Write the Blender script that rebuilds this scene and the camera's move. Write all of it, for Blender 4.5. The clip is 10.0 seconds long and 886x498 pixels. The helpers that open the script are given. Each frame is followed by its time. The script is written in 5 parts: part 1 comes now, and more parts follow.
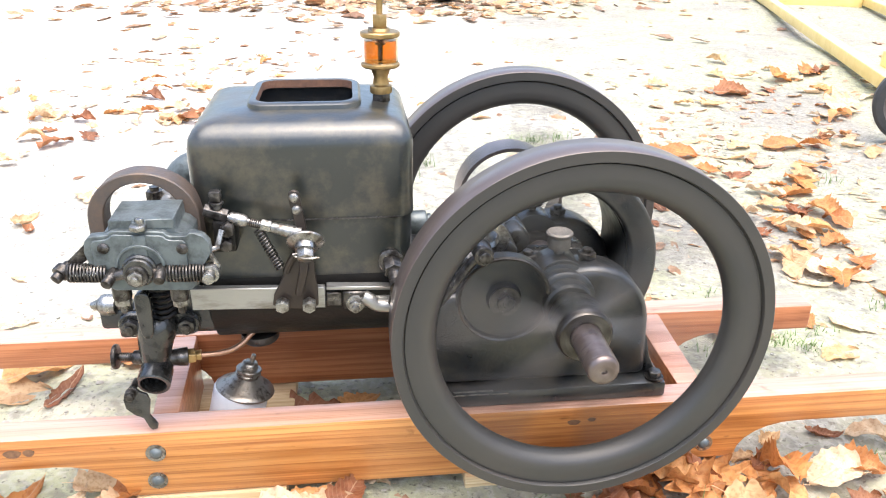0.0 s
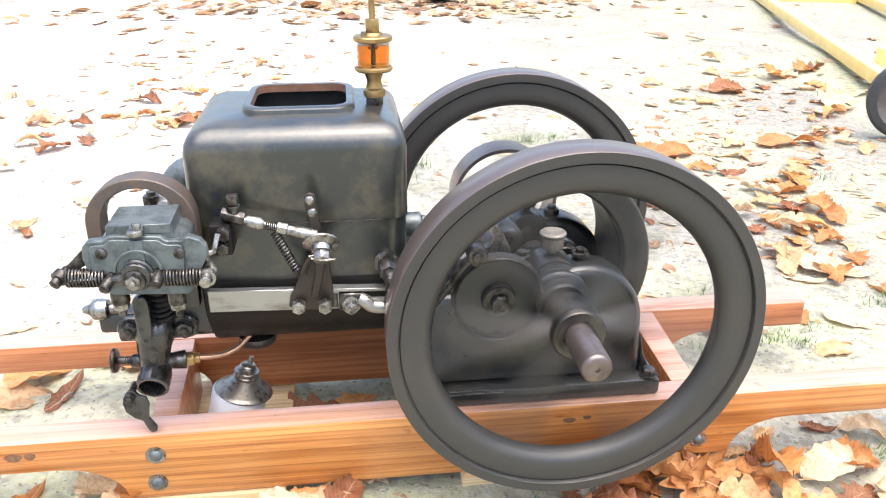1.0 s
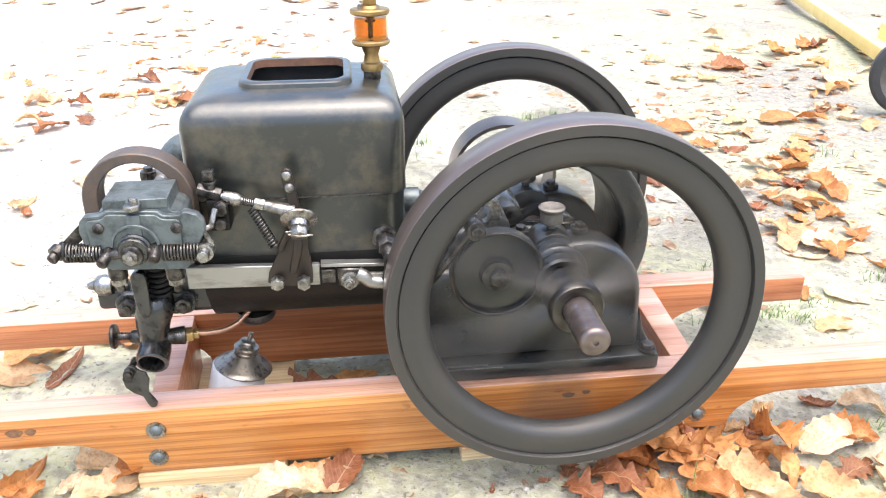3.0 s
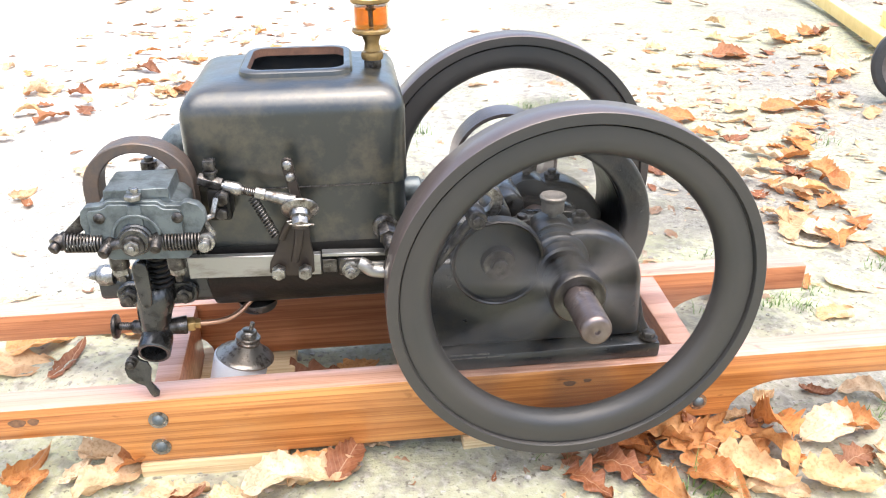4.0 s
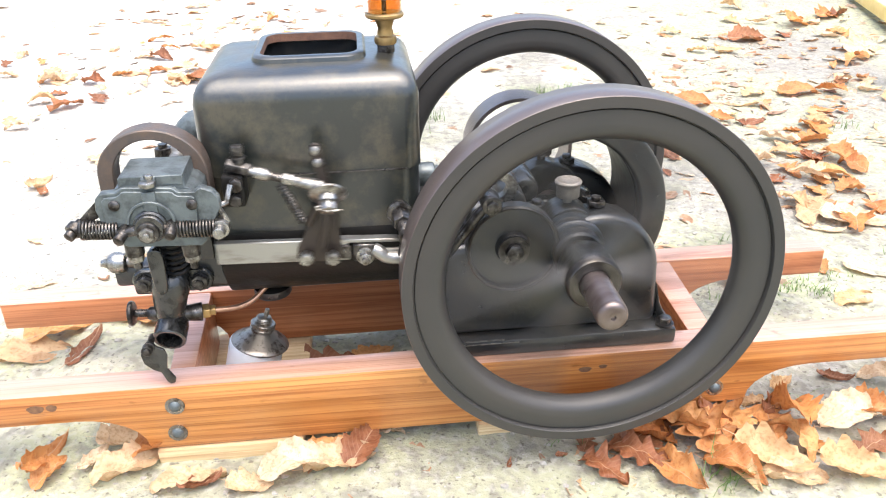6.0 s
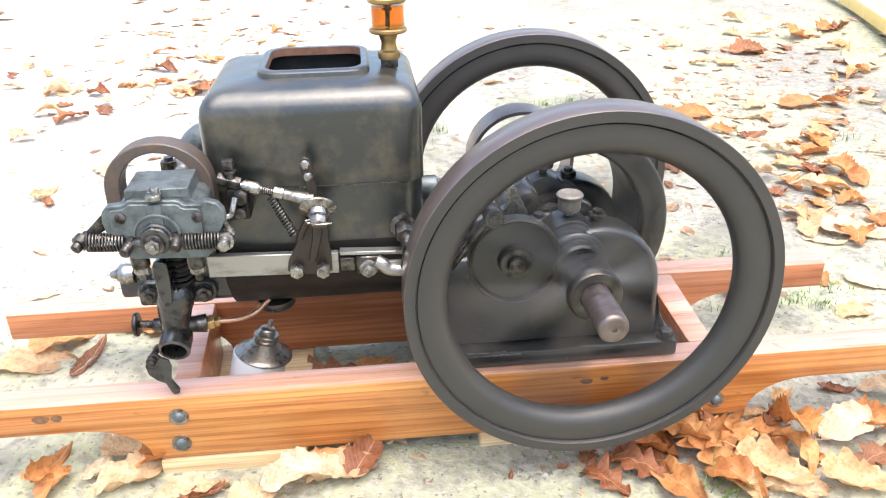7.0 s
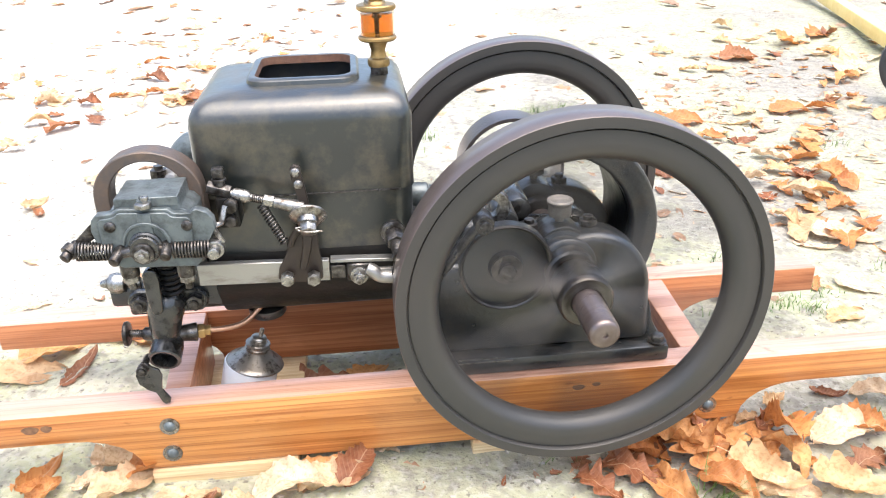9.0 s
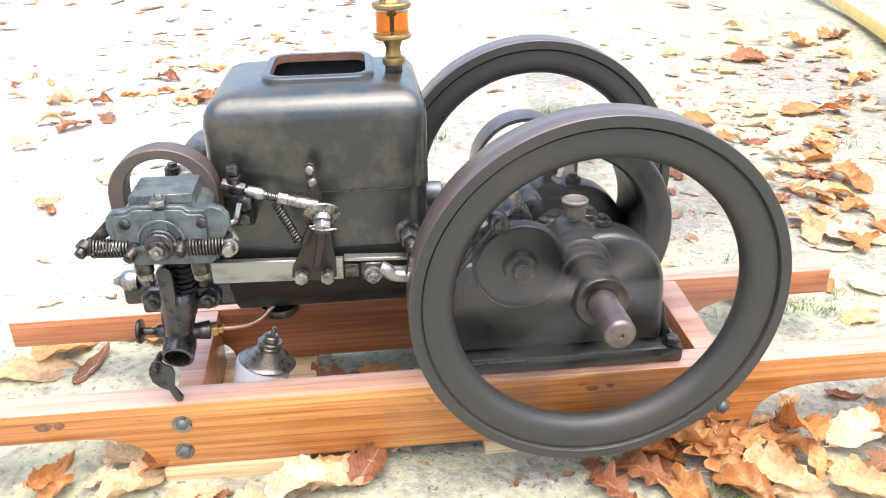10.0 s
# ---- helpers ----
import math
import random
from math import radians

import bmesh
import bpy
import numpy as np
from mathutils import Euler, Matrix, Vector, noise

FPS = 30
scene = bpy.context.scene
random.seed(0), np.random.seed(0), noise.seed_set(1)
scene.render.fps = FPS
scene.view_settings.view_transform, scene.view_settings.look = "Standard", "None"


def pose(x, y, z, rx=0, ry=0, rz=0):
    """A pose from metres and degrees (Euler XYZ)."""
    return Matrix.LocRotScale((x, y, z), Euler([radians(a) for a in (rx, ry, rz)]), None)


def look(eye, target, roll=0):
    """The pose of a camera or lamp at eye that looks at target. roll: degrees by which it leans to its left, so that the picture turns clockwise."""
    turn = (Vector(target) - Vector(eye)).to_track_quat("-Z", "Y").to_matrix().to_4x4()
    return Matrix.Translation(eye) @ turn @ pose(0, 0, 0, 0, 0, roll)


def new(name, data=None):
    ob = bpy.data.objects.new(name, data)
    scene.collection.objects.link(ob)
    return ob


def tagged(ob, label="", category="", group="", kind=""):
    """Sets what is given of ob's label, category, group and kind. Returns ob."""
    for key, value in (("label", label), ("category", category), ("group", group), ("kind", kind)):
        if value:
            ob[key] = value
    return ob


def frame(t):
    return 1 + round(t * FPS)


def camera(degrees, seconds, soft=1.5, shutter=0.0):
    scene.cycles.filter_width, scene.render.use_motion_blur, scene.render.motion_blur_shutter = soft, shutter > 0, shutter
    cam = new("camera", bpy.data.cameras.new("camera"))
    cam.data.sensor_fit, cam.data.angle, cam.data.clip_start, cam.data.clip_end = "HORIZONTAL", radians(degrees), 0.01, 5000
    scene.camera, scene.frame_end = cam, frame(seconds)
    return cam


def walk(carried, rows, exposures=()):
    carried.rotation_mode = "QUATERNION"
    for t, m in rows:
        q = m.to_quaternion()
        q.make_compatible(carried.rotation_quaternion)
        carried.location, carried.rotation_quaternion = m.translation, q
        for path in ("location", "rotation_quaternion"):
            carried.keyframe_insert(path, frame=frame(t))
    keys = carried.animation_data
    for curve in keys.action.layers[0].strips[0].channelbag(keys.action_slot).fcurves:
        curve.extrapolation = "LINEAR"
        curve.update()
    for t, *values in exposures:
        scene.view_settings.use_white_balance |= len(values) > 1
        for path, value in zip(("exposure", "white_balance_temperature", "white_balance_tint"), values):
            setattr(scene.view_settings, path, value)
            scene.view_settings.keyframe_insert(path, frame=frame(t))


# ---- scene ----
cam = camera(58.2, 10.0, soft=1.1, shutter=0.6)
PATH = [
    (0, -0.2647, -0.7845, 0.7488, 65.900, -0.579, -6.532),
    (0.5, -0.2597, -0.7887, 0.7527, 66.032, -0.427, -6.689),
    (1, -0.2599, -0.7943, 0.7549, 65.888, -0.031, -6.847),
    (1.5, -0.2585, -0.7963, 0.7541, 65.478, 0.043, -7.075),
    (2, -0.2583, -0.7981, 0.7540, 65.341, 0.124, -7.052),
    (2.5, -0.2580, -0.7963, 0.7497, 64.935, 0.191, -6.881),
    (3, -0.2558, -0.7954, 0.7469, 64.505, 0.190, -6.808),
    (4.5, -0.2578, -0.7956, 0.7452, 63.509, 0.595, -6.732),
    (5, -0.2597, -0.7929, 0.7439, 63.191, 0.762, -6.323),
    (5.5, -0.2579, -0.7893, 0.7413, 62.798, 0.924, -6.223),
    (7, -0.2584, -0.7982, 0.7490, 63.589, 0.956, -5.878),
    (7.5, -0.2563, -0.7971, 0.7494, 64.373, 0.884, -6.029),
    (8, -0.2533, -0.7978, 0.7484, 64.398, 1.003, -6.424),
    (8.5, -0.2504, -0.7971, 0.7476, 64.164, 1.327, -6.630),
    (9, -0.2549, -0.7993, 0.7476, 64.150, 1.121, -6.463),
    (9.5, -0.2562, -0.8006, 0.7491, 64.401, 1.103, -5.979),
    (10, -0.2628, -0.7959, 0.7432, 64.271, 1.075, -5.835),
]
walk(cam, [(t, pose(x, y, z, rx, ry, rz)) for t, x, y, z, rx, ry, rz in PATH])

# ---- world, sun, exposure ----
SUN_EL, SUN_ROT = 76.0, 155.0
world = bpy.data.worlds.new("sky")
scene.world = world
world.use_nodes = True
_wn = world.node_tree
_bg = _wn.nodes["Background"]
_sky = _wn.nodes.new("ShaderNodeTexSky")
_sky.sky_type, _sky.sun_disc = "NISHITA", False
_sky.sun_elevation, _sky.sun_rotation = radians(SUN_EL), radians(SUN_ROT)
_sky.air_density, _sky.dust_density, _sky.ozone_density = 1.0, 4.0, 1.0
_wn.links.new(_sky.outputs["Color"], _bg.inputs["Color"])
_bg.inputs["Strength"].default_value = 0.15
_sun = new("sun", bpy.data.lights.new("sun", "SUN"))
_sun.data.energy, _sun.data.angle, _sun.data.color = 1.5, radians(85), (1.0, 0.985, 0.96)
_az, _el = radians(SUN_ROT), radians(SUN_EL)
_sun.matrix_world = look((4 * math.sin(_az) * math.cos(_el), 4 * math.cos(_az) * math.cos(_el), 4 * math.sin(_el)), (0, 0, 0))
scene.view_settings.exposure = 1.63


# ---- shape helpers ----
ORIGIN = {}


def thing(name, base, label, category, group=""):
    ob = new(name)
    ob.empty_display_size = 0.05
    ob.location = base
    ORIGIN[ob] = Vector(base)
    return tagged(ob, label, category, group)


def mesh_of(name, bm, material, origin=(0, 0, 0), smooth=40):
    bmesh.ops.translate(bm, verts=bm.verts, vec=-Vector(origin))
    me = bpy.data.meshes.new(name)
    bm.to_mesh(me)
    bm.free()
    for m in (material if isinstance(material, (list, tuple)) else [material]):
        me.materials.append(m)
    if smooth:
        me.shade_smooth()
        me.set_sharp_from_angle(angle=radians(smooth))
    return me


def part(name, bm, material, parent, label="", origin=None, smooth=40):
    """One mesh under a thing or a part; bm is in world metres."""
    o = Vector(origin) if origin is not None else ORIGIN[parent]
    ob = new(name, mesh_of(name, bm, material, o, smooth))
    ob.parent = parent
    ob.location = o - ORIGIN[parent]
    ORIGIN[ob] = o
    return tagged(ob, label)


def single(name, bm, material, base, label, category, kind="", group="", smooth=40):
    ob = new(name, mesh_of(name, bm, material, base, smooth))
    ob.location = base
    ORIGIN[ob] = Vector(base)
    return tagged(ob, label, category, group, kind)


def add(bm, other):
    me = bpy.data.meshes.new("tmp")
    other.to_mesh(me)
    other.free()
    bm.from_mesh(me)
    bpy.data.meshes.remove(me)
    return bm


def joined(*bms):
    out = bms[0]
    for b in bms[1:]:
        add(out, b)
    return out


def bevel(bm, w, seg=2, angle=30):
    if w:
        es = [e for e in bm.edges if len(e.link_faces) == 2 and e.calc_face_angle(0) > radians(angle)]
        bmesh.ops.bevel(bm, geom=es, offset=w, segments=seg, profile=0.5, affect="EDGES", clamp_overlap=True)
    return bm


def box(x0, x1, y0, y1, z0, z1, bev=0.0, seg=2):
    bm = bmesh.new()
    bmesh.ops.create_cube(bm, size=1)
    bmesh.ops.scale(bm, vec=(x1 - x0, y1 - y0, z1 - z0), verts=bm.verts)
    bmesh.ops.translate(bm, vec=((x0 + x1) / 2, (y0 + y1) / 2, (z0 + z1) / 2), verts=bm.verts)
    return bevel(bm, bev, seg)


def axis_matrix(p, q):
    d = Vector(q) - Vector(p)
    return Matrix.Translation(p) @ d.to_track_quat("Z", "Y").to_matrix().to_4x4(), d.length


def cyl(p, q, r, r2=None, seg=24, bev=0.0):
    m, h = axis_matrix(p, q)
    bm = bmesh.new()
    bmesh.ops.create_cone(bm, cap_ends=True, segments=seg, radius1=r, radius2=r if r2 is None else r2, depth=h)
    bmesh.ops.translate(bm, vec=(0, 0, h / 2), verts=bm.verts)
    bevel(bm, bev)
    bmesh.ops.transform(bm, matrix=m, verts=bm.verts)
    return bm


def hexa(p, q, r, bev=0.0008):
    return cyl(p, q, r, seg=6, bev=bev)


def lathe(profile, p, q, seg=32, closed=False):
    """profile: (radius, distance from p towards q)."""
    m, _ = axis_matrix(p, q)
    bm = bmesh.new()
    rings = []
    for r, h in profile:
        if r < 1e-6:
            rings.append([bm.verts.new((0, 0, h))])
        else:
            rings.append([bm.verts.new((r * math.cos(a), r * math.sin(a), h)) for a in (2 * math.pi * i / seg for i in range(seg))])
    pairs = list(zip(rings, rings[1:])) + ([(rings[-1], rings[0])] if closed else [])
    for a, b in pairs:
        for i in range(seg):
            j = (i + 1) % seg
            vs = [a[i % len(a)], a[j % len(a)], b[j % len(b)], b[i % len(b)]]
            vs = list(dict.fromkeys(vs))
            if len(vs) > 2:
                bm.faces.new(vs)
    bmesh.ops.recalc_face_normals(bm, faces=bm.faces)
    bmesh.ops.transform(bm, matrix=m, verts=bm.verts)
    return bm


def tube(points, r, seg=8, closed=False):
    pts = [Vector(p) for p in points]
    bm = bmesh.new()
    rings, up = [], None
    n = len(pts)
    for i, p in enumerate(pts):
        d = (pts[min(i + 1, n - 1)] - pts[max(i - 1, 0)]).normalized()
        if up is None:
            up = d.orthogonal().normalized()
        up = (up - d * up.dot(d)).normalized()
        side = d.cross(up)
        rr = r[i] if isinstance(r, (list, tuple)) else r
        rings.append([bm.verts.new(p + rr * (math.cos(a) * up + math.sin(a) * side)) for a in (2 * math.pi * k / seg for k in range(seg))])
    for a, b in zip(rings, rings[1:]):
        for k in range(seg):
            bm.faces.new((a[k], a[(k + 1) % seg], b[(k + 1) % seg], b[k]))
    bm.faces.new(rings[0][::-1])
    bm.faces.new(rings[-1])
    bmesh.ops.recalc_face_normals(bm, faces=bm.faces)
    return bm


def smooth_path(points, steps=6):
    pts = [Vector(p) for p in points]
    out = []
    for i in range(len(pts) - 1):
        a, b, c, d = pts[max(i - 1, 0)], pts[i], pts[i + 1], pts[min(i + 2, len(pts) - 1)]
        for k in range(steps):
            t = k / steps
            out.append(0.5 * (2 * b + (c - a) * t + (2 * a - 5 * b + 4 * c - d) * t * t + (3 * b - a - 3 * c + d) * t ** 3))
    return out + [pts[-1]]


def coil(p, q, r, wire, turns, seg=10):
    m, h = axis_matrix(p, q)
    n = int(turns * seg)
    return tube([m @ Vector((r * math.cos(2 * math.pi * i / seg), r * math.sin(2 * math.pi * i / seg), h * i / n)) for i in range(n + 1)], wire, 6)


def prism(outline, plane, lo, hi, bev=0.0, seg=2):
    """outline: 2D points in plane 'xz', 'xy' or 'yz'; from lo to hi along the third axis."""
    bm = bmesh.new()
    put = {"xz": lambda a, b, c: (a, c, b), "xy": lambda a, b, c: (a, b, c), "yz": lambda a, b, c: (c, a, b)}[plane]
    a = [bm.verts.new(put(u, v, lo)) for u, v in outline]
    b = [bm.verts.new(put(u, v, hi)) for u, v in outline]
    n = len(a)
    bm.faces.new(a)
    bm.faces.new(b)
    for i in range(n):
        bm.faces.new((a[i], a[(i + 1) % n], b[(i + 1) % n], b[i]))
    bmesh.ops.recalc_face_normals(bm, faces=bm.faces)
    return bevel(bm, bev, seg)


def arc(cx, cy, r, a0, a1, n):
    return [(cx + r * math.cos(radians(a0 + (a1 - a0) * i / n)), cy + r * math.sin(radians(a0 + (a1 - a0) * i / n))) for i in range(n + 1)]


def round_rect(x0, x1, y0, y1, r, n=5):
    return arc(x1 - r, y1 - r, r, 0, 90, n) + arc(x0 + r, y1 - r, r, 90, 180, n) + arc(x0 + r, y0 + r, r, 180, 270, n) + arc(x1 - r, y0 + r, r, 270, 360, n)


# ---- materials ----
def material(name, base, rough=0.5, metal=0.0, var=None, scale=12.0, grain=300.0, bump=0.1, rough_var=0.15, coat=0.0, stretch=(1, 1, 1), bump_dist=0.002, mix_lo=0.35, mix_hi=0.65):
    mat = bpy.data.materials.new(name)
    mat.use_nodes = True
    nt = mat.node_tree
    bs = nt.nodes["Principled BSDF"]
    tc = nt.nodes.new("ShaderNodeTexCoord")
    mp = nt.nodes.new("ShaderNodeMapping")
    mp.inputs["Scale"].default_value = stretch
    nt.links.new(tc.outputs["Object"], mp.inputs["Vector"])
    big = nt.nodes.new("ShaderNodeTexNoise")
    big.inputs["Scale"].default_value, big.inputs["Detail"].default_value = scale, 8
    big.inputs["Roughness"].default_value = 0.66
    fine = nt.nodes.new("ShaderNodeTexNoise")
    fine.inputs["Scale"].default_value, fine.inputs["Detail"].default_value = grain, 4
    for n in (big, fine):
        nt.links.new(mp.outputs["Vector"], n.inputs["Vector"])
    ramp = nt.nodes.new("ShaderNodeMapRange")
    ramp.inputs["From Min"].default_value, ramp.inputs["From Max"].default_value = mix_lo, mix_hi
    nt.links.new(big.outputs["Fac"], ramp.inputs["Value"])
    mix = nt.nodes.new("ShaderNodeMix")
    mix.data_type = "RGBA"
    mix.inputs["A"].default_value = (*base, 1)
    mix.inputs["B"].default_value = (*(var or [c * 0.75 for c in base]), 1)
    nt.links.new(ramp.outputs["Result"], mix.inputs["Factor"])
    nt.links.new(mix.outputs["Result"], bs.inputs["Base Color"])
    rr = nt.nodes.new("ShaderNodeMapRange")
    rr.inputs["To Min"].default_value, rr.inputs["To Max"].default_value = max(0.03, rough - rough_var), min(1, rough + rough_var)
    nt.links.new(big.outputs["Fac"], rr.inputs["Value"])
    nt.links.new(rr.outputs["Result"], bs.inputs["Roughness"])
    bs.inputs["Metallic"].default_value = metal
    bs.inputs["Coat Weight"].default_value = coat
    bs.inputs["Coat Roughness"].default_value = 0.25
    if bump:
        bp = nt.nodes.new("ShaderNodeBump")
        bp.inputs["Strength"].default_value, bp.inputs["Distance"].default_value = bump, bump_dist
        nt.links.new(fine.outputs["Fac"], bp.inputs["Height"])
        nt.links.new(bp.outputs["Normal"], bs.inputs["Normal"])
    return mat


def wood_material(name, light, dark, rough=0.36, coat=0.6):
    """Softwood with long grain along x."""
    mat = material(name, light, rough, 0, dark, scale=4, grain=60, bump=0.12, coat=coat, stretch=(0.5, 8, 8), bump_dist=0.001)
    nt = mat.node_tree
    tc = [n for n in nt.nodes if n.type == "TEX_COORD"][0]
    last = [n for n in nt.nodes if n.type == "MIX"][0].outputs["Result"]
    for scale, stretch, lo, hi, amount, tint in ((8, (0.3, 8, 8), 0.48, 0.68, 0.6, (0.6, 0.44, 0.3, 1)), (30, (0.1, 11, 11), 0.5, 0.68, 0.6, (0.6, 0.46, 0.34, 1)), (3.2, (1, 1.5, 3), 0.55, 0.75, 0.7, (0.55, 0.42, 0.34, 1)), (22, (0.8, 2, 2), 0.66, 0.76, 0.55, (0.25, 0.17, 0.12, 1))):
        mp = nt.nodes.new("ShaderNodeMapping")
        mp.inputs["Scale"].default_value = stretch
        nt.links.new(tc.outputs["Object"], mp.inputs["Vector"])
        no = nt.nodes.new("ShaderNodeTexNoise")
        no.inputs["Scale"].default_value, no.inputs["Detail"].default_value, no.inputs["Distortion"].default_value = scale, 5, 1.1
        nt.links.new(mp.outputs["Vector"], no.inputs["Vector"])
        mr = nt.nodes.new("ShaderNodeMapRange")
        mr.inputs["From Min"].default_value, mr.inputs["From Max"].default_value, mr.inputs["To Max"].default_value = lo, hi, amount
        nt.links.new(no.outputs["Fac"], mr.inputs["Value"])
        mx = nt.nodes.new("ShaderNodeMix")
        mx.data_type, mx.blend_type = "RGBA", "MULTIPLY"
        nt.links.new(mr.outputs["Result"], mx.inputs["Factor"])
        nt.links.new(last, mx.inputs["A"])
        mx.inputs["B"].default_value = tint
        last = mx.outputs["Result"]
    # dark growth-ring lines that run and merge along the board
    mp = nt.nodes.new("ShaderNodeMapping")
    mp.inputs["Scale"].default_value, mp.inputs["Rotation"].default_value = (0.05, 0.55, 1), (0, radians(0.6), 0)
    nt.links.new(tc.outputs["Object"], mp.inputs["Vector"])
    wave = nt.nodes.new("ShaderNodeTexWave")
    wave.bands_direction, wave.wave_profile = "Z", "SAW"
    for key, value in (("Scale", 26.0), ("Distortion", 9.0), ("Detail", 4.0), ("Detail Scale", 0.55), ("Detail Roughness", 0.6)):
        wave.inputs[key].default_value = value
    nt.links.new(mp.outputs["Vector"], wave.inputs["Vector"])
    mr = nt.nodes.new("ShaderNodeMapRange")
    mr.inputs["From Min"].default_value, mr.inputs["From Max"].default_value, mr.inputs["To Max"].default_value = 0.55, 1.0, 0.5
    nt.links.new(wave.outputs["Fac"], mr.inputs["Value"])
    mx = nt.nodes.new("ShaderNodeMix")
    mx.data_type, mx.blend_type = "RGBA", "MULTIPLY"
    nt.links.new(mr.outputs["Result"], mx.inputs["Factor"])
    nt.links.new(last, mx.inputs["A"])
    mx.inputs["B"].default_value = (0.52, 0.33, 0.2, 1)
    last = mx.outputs["Result"]
    nt.links.new(last, nt.nodes["Principled BSDF"].inputs["Base Color"])
    return mat


IRON = material("black_painted_iron", (0.008, 0.0105, 0.0095), 0.4, 0.0, (0.046, 0.038, 0.023), scale=19, grain=200, bump=0.16, coat=0.85, rough_var=0.3, bump_dist=0.002, mix_lo=0.46, mix_hi=0.62)
IRON.node_tree.nodes["Principled BSDF"].inputs["Coat IOR"].default_value = 1.6
# greasy iron, made near-black to hold the cylinder's underside shade too
GREASE_SHADE = material("greasy_shaded_iron", (0.006, 0.006, 0.006), 0.42, 0.0, (0.014, 0.012, 0.01), scale=26, grain=140, bump=0.3, rough_var=0.25)
GREASE_SHADE.node_tree.nodes["Principled BSDF"].inputs["Specular IOR Level"].default_value = 0.22
IRON_DARK = material("oily_black_iron", (0.017, 0.018, 0.0185), 0.36, 0.0, (0.032, 0.027, 0.022), scale=32, grain=150, bump=0.34, coat=0.65, rough_var=0.3, bump_dist=0.003, mix_lo=0.46, mix_hi=0.62)
OILY = material("oily_cast_iron", (0.07, 0.068, 0.064), 0.25, 0.6, (0.016, 0.015, 0.014), scale=48, grain=170, bump=0.3, coat=0.8, rough_var=0.22, mix_lo=0.42, mix_hi=0.6)
WHEEL = material("flywheel_iron", (0.03, 0.0305, 0.03), 0.46, 0.1, (0.062, 0.052, 0.044), scale=16, grain=170, bump=0.34, coat=0.12, rough_var=0.22, mix_lo=0.42, mix_hi=0.62)
TREAD = material("rusted_rim_tread", (0.085, 0.063, 0.055), 0.36, 0.35, (0.15, 0.12, 0.112), scale=30, grain=400, bump=0.12, coat=0.5)
STEEL = material("worn_steel", (0.36, 0.345, 0.32), 0.3, 0.9, (0.085, 0.07, 0.058), scale=95, grain=420, bump=0.16, rough_var=0.2, mix_lo=0.46, mix_hi=0.66)
STEEL_DARK = material("dark_steel", (0.13, 0.12, 0.112), 0.32, 0.8, (0.03, 0.025, 0.021), scale=85, grain=400, bump=0.16, rough_var=0.22, mix_lo=0.4, mix_hi=0.6)
BRASS = material("aged_brass", (0.47, 0.31, 0.14), 0.36, 0.9, (0.28, 0.19, 0.08), scale=60, grain=400, bump=0.08)
CAST = material("grey_cast_alloy", (0.13, 0.15, 0.152), 0.4, 0.35, (0.058, 0.066, 0.066), scale=55, grain=350, bump=0.2, rough_var=0.2, mix_lo=0.44, mix_hi=0.66)
COPPER = material("copper_pipe", (0.5, 0.3, 0.2), 0.35, 0.8, (0.36, 0.2, 0.13), scale=60, grain=300, bump=0.05)
RUST = material("rusty_inner_wall", (0.12, 0.06, 0.04), 0.85, 0.0, (0.2, 0.1, 0.06), scale=60, grain=400, bump=0.4)
WOOD = wood_material("varnished_pine", (0.66, 0.3, 0.09), (0.52, 0.195, 0.052))
WOOD_RED = wood_material("red_stained_pine", (0.58, 0.235, 0.1), (0.47, 0.165, 0.066))
# paler pink pine for upward faces, carrying sky glare in its colour
WOOD_TOP = wood_material("pink_pine_with_sky_glare", (0.6, 0.36, 0.26), (0.52, 0.28, 0.19), 0.34, 0.9)
PALE = wood_material("raw_pine", (0.76, 0.6, 0.36), (0.68, 0.51, 0.29), 0.7, 0.0)
YELLOW = material("yellow_paint", (0.84, 0.63, 0.25), 0.4, 0, (0.76, 0.55, 0.2), scale=12, grain=150, bump=0.1)
RUBBER = material("black_rubber", (0.03, 0.03, 0.032), 0.6, 0, (0.05, 0.05, 0.05), scale=20, grain=200, bump=0.1)
SHAFT = material("brown_worn_shaft", (0.25, 0.205, 0.19), 0.3, 0.75, (0.12, 0.09, 0.08), scale=55, grain=400, bump=0.12, rough_var=0.15)
CUP = material("dull_grey_cup", (0.27, 0.245, 0.215), 0.5, 0.35, (0.17, 0.145, 0.12), scale=70, grain=350, bump=0.15)

BAR_STEEL = material("bright_flat_bar", (0.37, 0.36, 0.34), 0.34, 0.8, (0.17, 0.15, 0.125), scale=38, grain=420, bump=0.14, stretch=(0.3, 1, 1), mix_lo=0.48, mix_hi=0.66)

